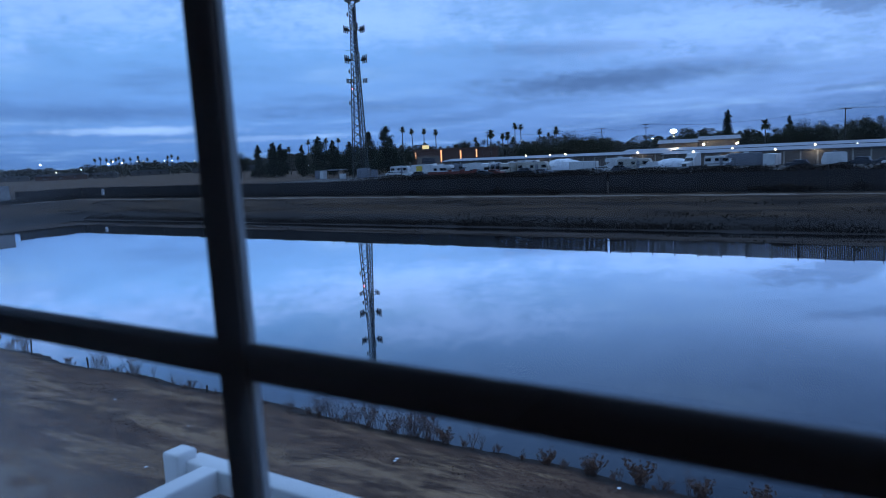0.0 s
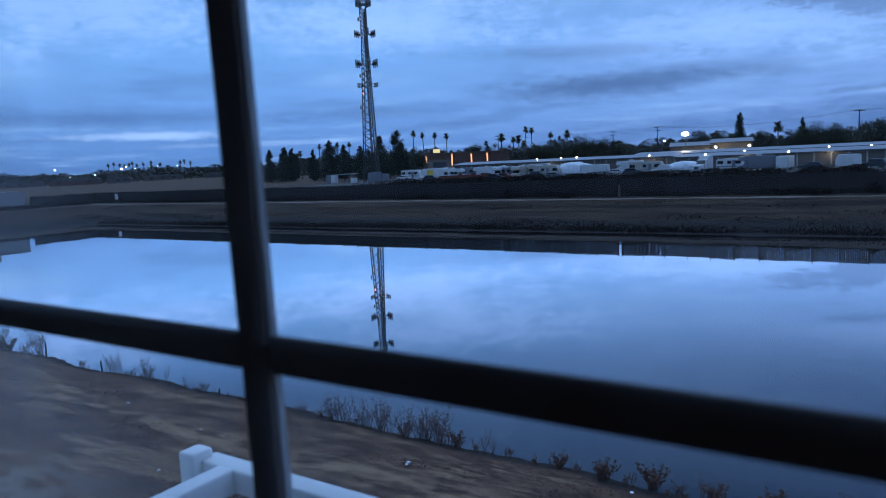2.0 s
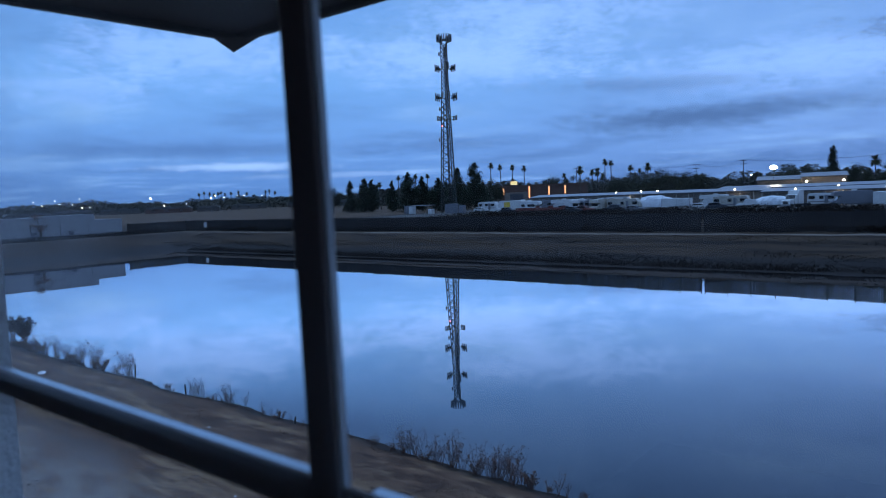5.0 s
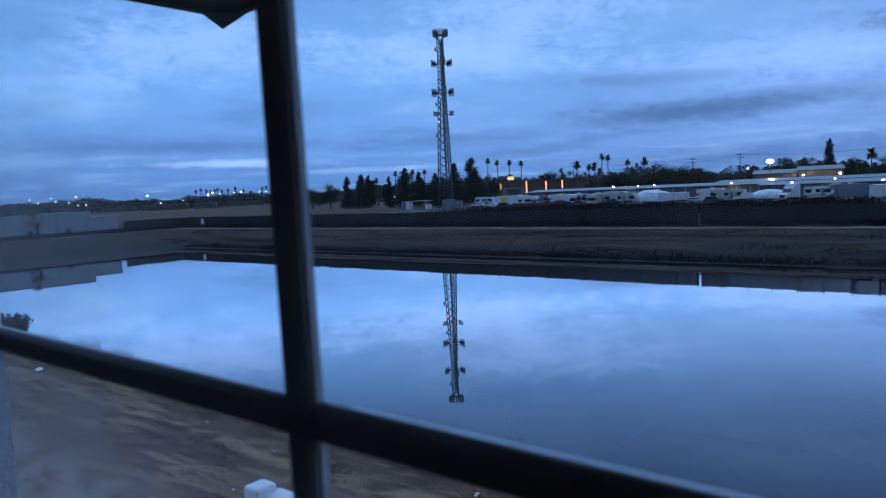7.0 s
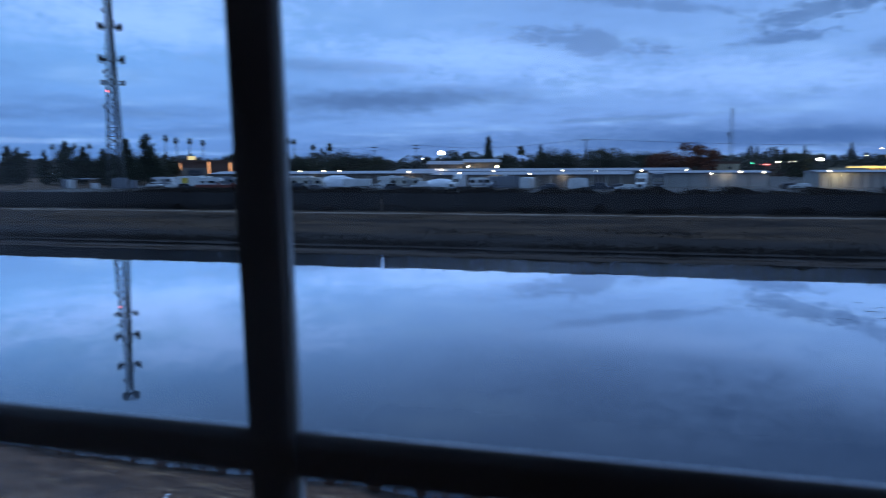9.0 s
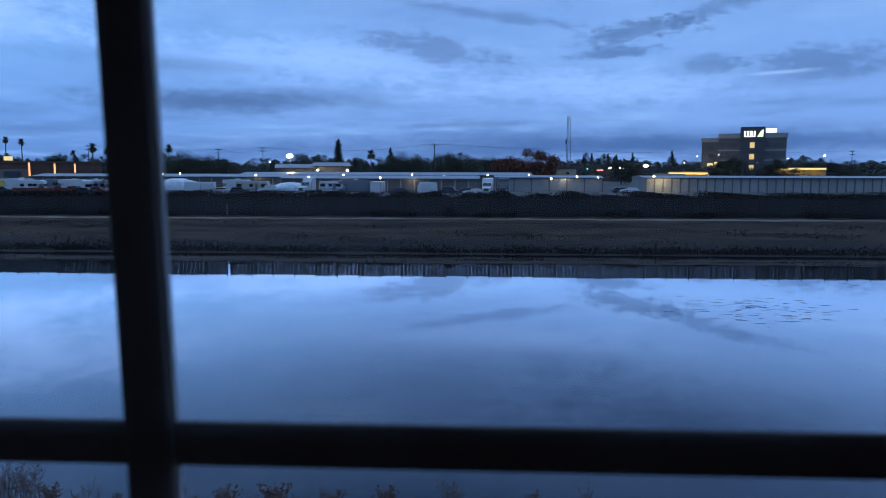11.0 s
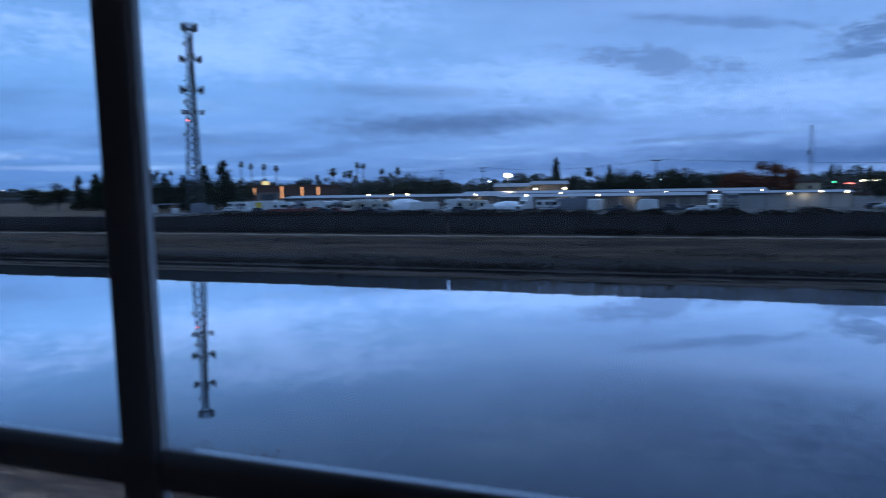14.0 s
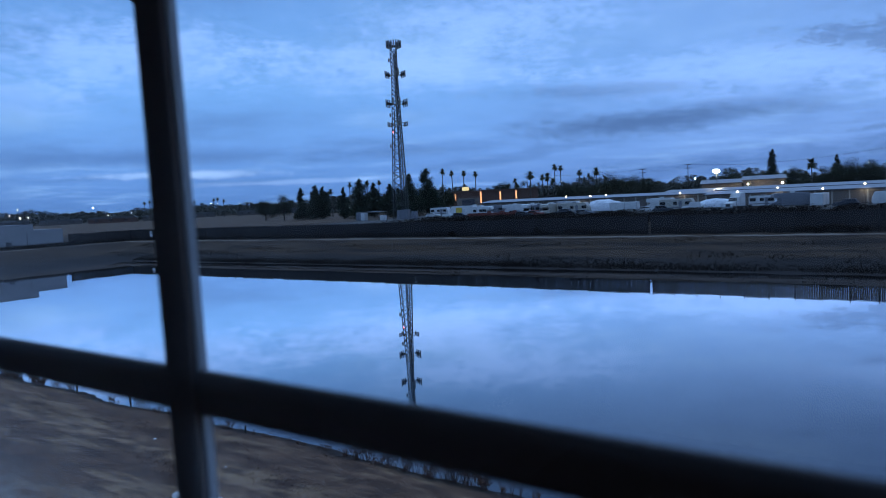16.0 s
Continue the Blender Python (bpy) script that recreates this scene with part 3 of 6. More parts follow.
g = Geo()
g.box(-1.80, WX0, WY0, WY1, 6.9, 9.3).box(WX1, 3.0, WY0, WY1, 6.9, 9.3)
g.box(WX0, WX1, WY0, WY1, 6.9, WZ0).box(WX0, WX1, WY0, WY1, WZ1, 9.3)
structure("wall_north", g, M_STUCCO, "pale stucco wall with the window opening", "wall")
structure("wall_south", Geo().box(-1.80, 3.0, -3.6, -3.45, 6.9, 9.3), M_ROOM, "plain plaster wall behind the camera", "wall")
structure("wall_west", Geo().box(-1.93, -1.80, -3.6, 0.58, 6.9, 9.3), M_ROOM, "plain plaster side wall of the room", "wall")
structure("wall_east", Geo().box(3.0, 3.15, -3.6, 0.58, 6.9, 9.3), M_ROOM, "plain plaster side wall of the dark room", "wall")
structure("floor", Geo().box(-1.93, 3.15, -3.6, 0.58, 6.7, 6.9), M_CARPET, "brown carpeted floor of the dark room", "floor")
structure("ceiling", Geo().box(-1.93, 3.15, -3.6, 0.58, 9.3, 9.4), M_ROOM, "plain plaster ceiling of the room", "ceiling")
structure("wall_lower", Geo().box(-1.93, 3.15, -3.6, 0.577, 0.6, 6.7), M_STUCCO, "pale stucco wall of the storeys below", "wall")

window = tagged(new("window_1"), "dark brown divided window with clear glass panes", "window", "", "structure")
F0, F1 = 0.500, 0.510
g = Geo().box(WX0, WX0 + 0.012, 0.503, 0.54, WZ0, WZ1).box(WX1 - 0.04, WX1, 0.503, 0.54, WZ0, WZ1)
g.box(WX0 + 0.012, WX1 - 0.04, 0.503, 0.54, WZ0, WZ0 + 0.04).box(WX0 + 0.012, WX1 - 0.04, 0.503, 0.54, WZ1 - 0.03, WZ1)
part("window_frame", g, M_STUCCO, window, "pale narrow outer frame")
VX0, VX1, HZ0, HZ1 = -0.500, -0.4585, 8.2545, 8.2945
part("muntin", Geo().prism([(VX0 + 0.016, WZ0 + 0.04), (VX1 + 0.016, WZ0 + 0.04), (VX1 - 0.016, WZ1 - 0.03), (VX0 - 0.016, WZ1 - 0.03)], 0.497, F1), M_BARS, window, "dark brown upright glazing bar", False, 0.003)
part("muntin", Geo().box(WX0 + 0.012, VX0, F0, F1, HZ0, HZ1), M_BARS, window, "dark brown cross bar", False, 0.003)
part("muntin", Geo().box(VX1, WX1 - 0.04, F0, F1, HZ0, HZ1), M_BARS, window, "dark brown cross bar", False, 0.003)
# added strip: paints the upright bar's sky-lit edge
part("glazing_bead", Geo().prism([(VX1 + 0.0162, WZ0 + 0.04), (VX1 + 0.0195, WZ0 + 0.04), (VX1 - 0.0127, WZ1 - 0.03), (VX1 - 0.016, WZ1 - 0.03)], 0.5025, 0.511), M_LITEDGE, window, "pale strip standing in for the lit edge of the upright bar")
for x0, x1 in ((WX0 + 0.012, VX0 - 0.002), (VX1 + 0.002, WX1 - 0.04)):
    part("glazing_bead", Geo().box(x0, x1, F1 + 0.0005, 0.551, HZ0 + 0.010, HZ1 - 0.0165), M_SASH, window, "bare aluminium sash ledge outside the cross bar", False, 0.0012)
p = part("pane", Geo().box(WX0 + 0.004, WX1 - 0.02, 0.488, 0.4915, WZ0 + 0.02, WZ1 - 0.015), M_PANE, window, "clear slightly smudged glass")
p.visible_shadow = False
part("window_sill", Geo().box(WX0 - 0.03, WX1 + 0.03, 0.582, 0.66, WZ0 - 0.05, WZ0), M_STUCCO, window, "pale outer sill", False, 0.006)

# eaves of the roof over the window, with a dark fascia that turns at the corner
EX, EY, EZ = -2.035, 1.525, 9.115
roof = tagged(new("roof_eaves"), "dark overhanging eaves with a fascia board round the corner", "roof", "", "structure")
part("soffit", Geo().box(EX + 0.03, 3.3, 0.604, EY - 0.03, EZ + 0.02, EZ + 0.045), M_FASCIA, roof)
part("soffit", Geo().box(EX + 0.03, -1.935, -3.8, 0.604, EZ + 0.02, EZ + 0.045), M_FASCIA, roof)
part("fascia", Geo().box(EX, 3.3, EY - 0.028, EY, EZ, EZ + 0.20), M_FASCIA, roof, "dark weathered board", False, 0.004)
part("fascia", Geo().box(EX, EX + 0.028, -3.8, EY - 0.029, EZ, EZ + 0.20), M_FASCIA, roof, "dark weathered board", False, 0.004)
part("roof_deck", Geo().prism([(EX - 0.02, EZ + 0.205), (3.4, EZ + 0.205), (3.4, EZ + 1.6), (EX + 2.4, EZ + 1.6)], -4.2, EY + 0.02), M_FASCIA, roof, "dark shingled roof slope")
g = Geo().poly([(EX - 0.055, EY + 0.012, EZ - 0.022), (EX + 0.11, EY + 0.004, EZ + 0.004), (EX + 0.11, EY + 0.004, EZ + 0.20), (EX - 0.055, EY + 0.012, EZ + 0.20)])
g.poly([(EX - 0.055, EY + 0.012, EZ - 0.022), (EX - 0.055, EY + 0.012, EZ + 0.20), (EX - 0.004, EY - 0.10, EZ + 0.20), (EX - 0.004, EY - 0.10, EZ + 0.004)])
g.poly([(EX - 0.055, EY + 0.012, EZ - 0.022), (EX - 0.004, EY - 0.10, EZ + 0.004), (EX + 0.11, EY + 0.004, EZ + 0.004)])
part("corner_flashing", g, M_FASCIA, roof, "bent metal corner hanging below the boards")

# ---------------------------------------------------------------- white railing outside the window
rail = thing("balcony_railing", (-1.725, 1.335, 6.62), 0, "white painted square railing outside the window", "railing")
g = Geo().box(-0.035, 0.035, -0.065, 0.010, 0.0, 1.005)
part("post", g, M_WHITE, rail, "square white corner post with rounded top", True, 0.010)
part("top_rail", Geo().box(0.015, 2.9, -0.035, 0.035, 0.905, 0.978), M_WHITE, rail, "", True, 0.008)
part("side_rail", Geo().box(0.105, 0.175, -0.735, -0.010, 0.904, 0.9775), M_WHITE, rail, "", True, 0.008)
part("lower_rail", Geo().box(0.036, 2.9, -0.030, 0.030, 0.06, 0.12), M_WHITE, rail, "", True, 0.008)
part("post", Geo().box(2.9, 2.97, -0.035, 0.035, 0.0, 1.0), M_WHITE, rail, "", True, 0.010)
structure("balcony_slab", Geo().box(-1.80, 1.30, 0.585, 1.40, 6.50, 6.62), M_STUCCO, "pale concrete ledge that carries the railing", "balcony", 0.01)

# ---------------------------------------------------------------- fence along the far bank
FENCE_Y = 88.7
STEP = 2.75


def make_fence(name, x0, x1, y, turn, label):
    """Chain-link fence with upright privacy slats that leave slits of daylight between them."""
    n = round((x1 - x0) / STEP)
    w = (x1 - x0) / n
    f = thing(name, (x0, y, 2.62) if not turn else (y, x0, 2.62), turn, label, "fence")
    post = mesh_of("post", Geo().tube((0, 0, -0.3), (0, 0, 2.50), 0.06, 0.055, 8).ball((0, 0, 2.52), 0.07, 0.07, 0.05, 6, 4), M_FENCEPOST)
    rnd = random.Random(x0)
    panels = []
    for v in range(4):
        g = Geo()
        k = int(w / 0.17)
        for i in range(k):
            a, top = 0.01 + i * w / k, 2.30 + rnd.uniform(-0.03, 0.02)
            g.box(a, a + w / k - rnd.uniform(0.010, 0.022), -0.012, 0.012, 0.04, top)
        g.tube((0.05, 0.03, 2.34), (w - 0.05, 0.03, 2.34), 0.022, None, 5).tube((0.05, 0.03, 0.2), (w - 0.05, 0.03, 0.2), 0.02, None, 5)
        panels.append(mesh_of("panel", g, M_FENCE))
    for i in range(n + 1):
        o = part("post", post, M_FENCEPOST, f)
        o.location = (i * w, 0, rnd.uniform(-0.04, 0.03))
        if i < n:
            o = part("panel", rnd.choice(panels), M_FENCE, f)
            o.location = (i * w, 0, rnd.uniform(-0.06, 0.05))
            o.rotation_euler = (rnd.uniform(-0.03, 0.03), 0, 0)
    return f


# a narrow gap between two posts splits the long run
make_fence("slatted_fence", -151.0, -31.90, FENCE_Y, 0, "dark slatted chain-link fence along the far bank crest")
make_fence("slatted_fence", -31.48, 62.0, FENCE_Y, 0, "dark slatted chain-link fence along the far bank crest")
make_fence("slatted_fence", 62.0, 140.0, FENCE_Y, 0, "dark slatted chain-link fence along the far bank crest")
make_fence("slatted_fence", 74.95, 88.75, -151.2, 90, "dark slatted fence piece closing the end bank")

sign = thing("warning_sign", (-141.6, 87.9, 2.9), 0, "white sign board on two posts before the fence", "sign")
part("board", Geo().box(-0.48, 0.48, -0.02, 0.02, 0.55, 1.65), M_SIGN, sign, "plain white board with faded bars", False, 0.006)
for x in (-0.4, 0.4):
    part("post", Geo().tube((x, 0.05, -0.2), (x, 0.05, 1.6), 0.035), M_POST, sign)
for i, z in enumerate((1.42, 1.22, 1.02)):
    part("text_bar", Geo().box(-0.36, 0.36 - 0.1 * i, -0.028, -0.022, z, z + 0.09), M_POST, sign)


def scrub(name, xs, y, z, h, count, spread, mat, label, seed, size=0.22):
    """Low tangled scrub as one stand."""
    rnd, g = random.Random(seed), Geo()
    for _ in range(count):
        x = rnd.uniform(*xs)
        k = 0.55 + 0.45 * math.sin(x * 0.31 + seed) * math.sin(x * 0.83 + 1.7)
        if rnd.random() > 0.35 + 0.65 * max(k, 0):
            continue
        hh = h * (0.35 + 0.65 * max(k, 0)) * rnd.random() ** 0.7
        g.tuft((x, y + rnd.gauss(0, spread), z + hh), size, rnd)
    return tagged(part(name, g, mat), label, "scrub", "", "stuff")


scrub("fence_scrub", (-84, 70), 109.0, 3.25, 1.85, 150000, 6.5, M_WEEDDARK, "dark dry scrub between the far fence and the yard", 3, 0.13)
scrub("fence_scrub", (-150, -82), 100.0, 3.25, 1.2, 32000, 5.0, M_WEEDDARK, "dark dry scrub behind the fence by the field", 4, 0.12)
scrub("fence_foot_weeds", (-150, 66), 88.2, 2.6, 1.0, 20000, 0.25, M_WEEDDARK, "dark weeds along the foot of the far fence", 5, 0.07)
rs, g = random.Random(6), Geo()
for _ in range(26000):
    x, y = rs.uniform(-135, 62), rs.uniform(72.3, 83.6)
    if math.sin(x * 0.21 + y * 1.3) + math.sin(x * 0.057 - y * 0.8) + rs.gauss(0, 0.7) < 0.55:
        continue
    blades(g, (x, y, float(terrain(x, y))), 0.16, 2, rs, 0.05, 0.9)
tagged(part("bank_tussocks", g, M_GROUND), "dull brown tussocks of dead grass on the far bank", "grass", "", "stuff")
rs, g = random.Random(16), Geo()
for _ in range(9000):
    x, y = -150.0 + abs(rs.gauss(0, 0.8)), rs.uniform(18, 86)
    blades(g, (x, y, 2.7), 0.5 + 0.5 * rs.random(), 3, rs, 0.05, 0.5)
tagged(part("wall_foot_scrub", g, M_WEEDDARK), "dark scrub along the foot of the block wall", "scrub", "", "stuff")
rs, g = random.Random(7), Geo()
for _ in range(15000):
    x, y = rs.uniform(-122, 70), SHORE_FAR + 0.5 + abs(rs.gauss(0, 1.1))
    blades(g, (x, y, float(terrain(x, y))), 0.22 + 0.2 * max(0, math.sin(x * 0.4) * math.sin(x * 0.13)), 3, rs, 0.03, 0.7)
tagged(part("waterline_reeds", g, M_WEEDDARK), "dark sedge along the far waterline", "sedge", "", "stuff")

# rounded bushes grown up against the far fence
for x, w, h in ((-62.0, 0.9, 0.9), (-47.5, 0.7, 1.3), (-38.9, 0.8, 0.7), (-13.3, 1.6, 0.9), (-10.9, 2.0, 1.05), (-8.6, 1.3, 0.8), (-3.6, 0.8, 1.35), (0.6, 1.1, 0.7), (3.9, 0.9, 0.85), (16.6, 1.2, 1.0), (19.2, 1.0, 1.15), (27.5, 1.5, 0.9), (41.0, 1.3, 1.1)):
    rs, g = random.Random(x), Geo()
    for _ in range(int(260 * w)):
        a, r = rs.uniform(0, 6.283), rs.random() ** 0.5
        g.tuft((w * r * math.cos(a), 0.35 * r * math.sin(a), h * (1 - 0.6 * r * r) * rs.random() ** 0.5), 0.10, rs)
    b = thing("fence_bush", (x, 88.1, 2.6), 0, "dark rounded bush grown against the slatted fence", "bush", "bushes along the far fence")
    part("crown", g, M_WEEDDARK, b)
    part("stems", Geo().tube((-0.1, 0, -0.1), (-w * 0.4, 0, h * 0.6), 0.03, 0.015, 4).tube((0.1, 0, -0.1), (w * 0.4, 0, h * 0.6), 0.03, 0.015, 4), M_WOODPOLE, b)

rs, g, g2 = random.Random(26), Geo(), Geo()
for _ in range(70000):
    x, y = rs.uniform(-34, 4), rs.uniform(6.0, 16.6)
    if math.sin(x * 0.9 + y * 2.1) + math.sin(x * 0.37 - y * 1.4) + rs.gauss(0, 0.8) < 0.9:
        continue
    (g if rs.random() < 0.25 else g2).tuft((x, y, float(terrain(x, y)) + 0.012), rs.uniform(0.014, 0.040), rs, 0.5)
tagged(part("bank_stubble", g, M_WEED), "short red-brown dead weeds on the near bank", "grass", "", "stuff")
tagged(part("bank_stubble", g2, M_GROUND), "dull brown stubble on the near bank", "grass", "", "stuff")

# ---------------------------------------------------------------- near bank: shrubs, stakes, litter


def shrub_mesh(seed, h, stems, leaves, lean=0.35, leaf=0.035):
    rnd, g, lf = random.Random(seed), Geo(), Geo()
    for _ in range(stems):
        a = rnd.uniform(0, 6.283)
        p = Vector((rnd.uniform(-0.12, 0.12), rnd.uniform(-0.12, 0.12), -0.05))
        d = Vector((math.cos(a) * lean, math.sin(a) * lean, 1.0)).normalized()
        length, k = h * rnd.uniform(0.55, 1.05), 5
        r = 0.011
        for j in range(k):
            q = p + d * length / k
            g.tube(p, q, r, r * 0.75, 4)
            r *= 0.75
            if j:
                for _ in range(2):
                    s = Vector((rnd.uniform(-1, 1), rnd.uniform(-1, 1), rnd.uniform(0.2, 1))).normalized()
                    e = q + s * length * rnd.uniform(0.10, 0.22)
                    g.tube(q, e, r * 0.6, r * 0.3, 3)
                    for _ in range(leaves):
                        lf.tuft(q + (e - q) * rnd.uniform(0.3, 1.1), leaf, rnd)
            p = q
            d = (d + Vector((rnd.uniform(-0.25, 0.25), rnd.uniform(-0.25, 0.25), 0.05))).normalized()
    return g, lf


KINDS = {"tall": (1.15, 10, 3, 0.30, 0.021), "thin": (0.95, 6, 2, 0.30, 0.018), "low": (0.45, 10, 4, 0.6, 0.02),
         "bush": (0.62, 26, 6, 0.55, 0.024), "big": (1.2, 22, 4, 0.38, 0.022), "round": (2.0, 30, 7, 0.45, 0.10)}
SHRUBS = {}
for i, (k, (h, st, lv, ln, lf)) in enumerate(KINDS.items()):
    for v in range(2):
        stem, leafs = shrub_mesh(20 + i * 7 + v, h, st, lv, ln, lf)
        SHRUBS[k, v] = (mesh_of("stems", stem, M_WEED), mesh_of("leaves", leafs, M_WEEDDARK if k == "round" else M_WEED))
NAMES = {"tall": "tall dry weed with seed heads on the near shore", "thin": "thin bare dry weed stalks on the near shore",
         "low": "low dry weed on the near shore", "bush": "bushy brown weed at the water's edge",
         "big": "broad dry shrub at the water's edge", "round": "dark leafy bush on the near shore"}
rnd = random.Random(11)


def plant(kind, x, y, size=1.0):
    s = thing("shore_shrub", (x, y, 0.02), rnd.uniform(0, 360), NAMES[kind], "shrub", "shrubs along the near shore")
    s.scale = (size, size, size)
    st, lv = SHRUBS[kind, rnd.randint(0, 1)]
    part("stems", st, M_WEED, s)
    part("leaves", lv, M_WEED, s)


for kind, x, size in (("low", -16.4, 1.0), ("big", -14.6, 0.7), ("tall", -12.9, 0.9), ("thin", -14.2, 1.0), ("thin", -12.0, 1.1), ("big", -12.15, 0.9), ("thin", -15.7, 0.95), ("tall", -15.45, 0.9), ("low", -15.0, 1.1), ("big", -13.9, 0.95), ("tall", -13.5, 0.8), ("low", -13.0, 1.3),
                      ("tall", -12.35, 0.95), ("big", -11.7, 0.85), ("tall", -11.4, 0.9), ("bush", -11.0, 0.95), ("thin", -10.05, 0.9), ("big", -15.9, 0.8), ("low", -10.4, 0.8),
                      ("bush", -7.75, 0.8), ("low", -7.3, 0.6), ("bush", -6.45, 1.05), ("bush", -5.2, 1.15), ("low", -4.6, 0.9), ("thin", -4.0, 0.7), ("bush", -3.7, 0.9),
                      ("bush", -2.4, 1.0), ("low", -1.7, 0.9), ("big", -0.7, 0.75), ("low", 0.2, 1.0), ("bush", 1.4, 0.9), ("tall", 2.6, 0.8), ("low", 3.4, 1.0),
                      ("thin", -29.0, 0.9), ("tall", -28.5, 0.85), ("tall", -27.9, 0.9), ("low", -27.2, 1.0), ("tall", -26.3, 1.0), ("big", -26.0, 0.65), ("thin", -25.0, 0.9),
                      ("thin", -23.7, 0.8), ("low", -22.7, 1.0), ("thin", -22.9, 0.7), ("low", -20.4, 0.8), ("low", -18.8, 0.7), ("thin", -17.3, 0.6), ("low", -31.0, 0.9)):
    plant(kind, x, 16.84 + rnd.uniform(-0.15, 0.10), size * 0.96)
for i in range(26):
    plant(rnd.choice(("low", "tall", "big", "low", "bush")), -35.5 - i * 0.60 + rnd.uniform(-0.3, 0.3), 17.0 + rnd.uniform(-0.25, 0.35), rnd.uniform(0.8, 1.15))
for i in range(44):
    plant(rnd.choice(("low", "low", "thin", "low")), -31.0 + i * 0.72 + rnd.uniform(-0.3, 0.3), 16.85 + rnd.uniform(-0.2, 0.1), rnd.uniform(0.4, 0.75))
for x, y, s in ((-51.2, 18.0, 0.62), (-52.4, 18.3, 0.72), (-53.9, 18.2, 0.66)):
    plant("round", x, y, s)
for i in range(14):
    plant(rnd.choice(("low", "big", "tall")), -55.0 - i * 1.3, 17.4 + rnd.uniform(-0.2, 0.5), rnd.uniform(0.8, 1.3))

for x, h, lean in ((-34.0, 0.85, 4), (-29.35, 0.5, -3), (-21.6, 0.35, 6)):
    st = thing("wooden_stake", (x, 16.75, -0.05), 20, "dark weathered stake driven in at the water's edge", "stake", "stakes on the near shore")
    st.rotation_euler[1] = radians(lean)
    part("stake", Geo().tube((0, 0, -0.2), (0, 0, h), 0.045, 0.035, 7), M_WOODPOLE, st)
    part("top", Geo().tube((0, 0, h), (0.01, 0, h + 0.05), 0.035, 0.012, 7), M_WOODPOLE, st)

for x, y, s in ((-37.2, 13.72, 0.20), (-11.0, 14.4, 0.06), (-5.5, 16.1, 0.07), (-14.8, 9.6, 0.05), (-10.9, 14.2, 0.05), (-17.6, 12.9, 0.04), (-8.6, 13.2, 0.04), (-22.4, 13.6, 0.05)):
    g = Geo()
    r2 = random.Random(x)
    ring = [(s * r2.uniform(0.6, 1.2) * math.cos(a), s * r2.uniform(0.6, 1.2) * math.sin(a), r2.uniform(0.0, 0.35) * s) for a in np.linspace(0, 5.3, 7)]
    for i in range(7):
        g.poly([ring[i], ring[(i + 1) % 7], (0, 0, s * 0.7)])
    g.poly(ring[::-1])
    zz = float(terrain(np.array(x), np.array(y)))
    lit = part("litter", g, M_SIGN)
    lit.location = (x, y, zz + 0.01)
    tagged(lit, "crumpled scrap of white litter on the dirt", "litter", "litter on the bank")

rs, g = random.Random(18), Geo()
for _ in range(150):
    x, y = rs.gauss(17.0, 2.6), rs.gauss(43.5, 2.0)
    if rs.random() < 0.25:
        x, y = rs.gauss(25, 3.5), rs.gauss(54.5, 0.9)
    w = rs.uniform(0.05, 0.38)
    g.poly([(x - w, y - 0.02, 0.010), (x + w, y - 0.03, 0.010), (x + w * 0.8, y + 0.03, 0.018), (x - w * 0.7, y + 0.03, 0.018)])
tagged(part("floating_weed", g, M_WEEDDARK), "thin rafts of dark weed floating on the water", "weed", "", "stuff")

# ---------------------------------------------------------------- lattice tower
tower = thing("cell_tower", (-127.4, 157.0, 3.3), 20, "grey steel lattice mast with rings of antenna panels", "mast")
TH = 47.3


def leg_at(i, z):
    r = 2.75 + (1.08 - 2.75) * min(z / 38.0, 1.0)
    a = radians(90 + 120 * i)
    return Vector((r * math.cos(a), r * math.sin(a), z))


for i in range(3):
    g = Geo()
    for z0, z1 in ((-0.3, 12), (12, 24), (24, 38), (38, TH)):
        g.tube(leg_at(i, z0), leg_at(i, z1), 0.175 - z0 * 0.0014, 0.175 - z1 * 0.0014, 8)
    part("leg", g, M_STEEL, tower)
levels = [0.0]
while levels[-1] < TH - 1.0:
    levels.append(min(levels[-1] + max(1.1, 2.9 - levels[-1] * 0.05), TH))
for i in range(3):
    g = Geo()
    for a, b in zip(levels, levels[1:]):
        p, q = (i, (i + 1) % 3)
        g.tube(leg_at(p, a), leg_at(q, b), 0.085, None, 4).tube(leg_at(q, a), leg_at(p, b), 0.085, None, 4)
        g.tube(leg_at(p, b), leg_at(q, b), 0.05, None, 4)
    part("bracing", g, M_STEEL, tower)
g = Geo()
for k in range(5):
    g.tube((0.13 * k - 0.3, 0.1, 0), (0.13 * k - 0.3, 0.1, TH - 1), 0.055, None, 5)
for k in range(3):
    g.tube(leg_at(1, 0) * 0.86 + Vector((0.12 * k, 0, 0)), leg_at(1, 38) * 0.8 + Vector((0.12 * k, 0, 0)), 0.05, None, 5)
part("cable_run", g, M_FENCE, tower, "dark feeder cables")


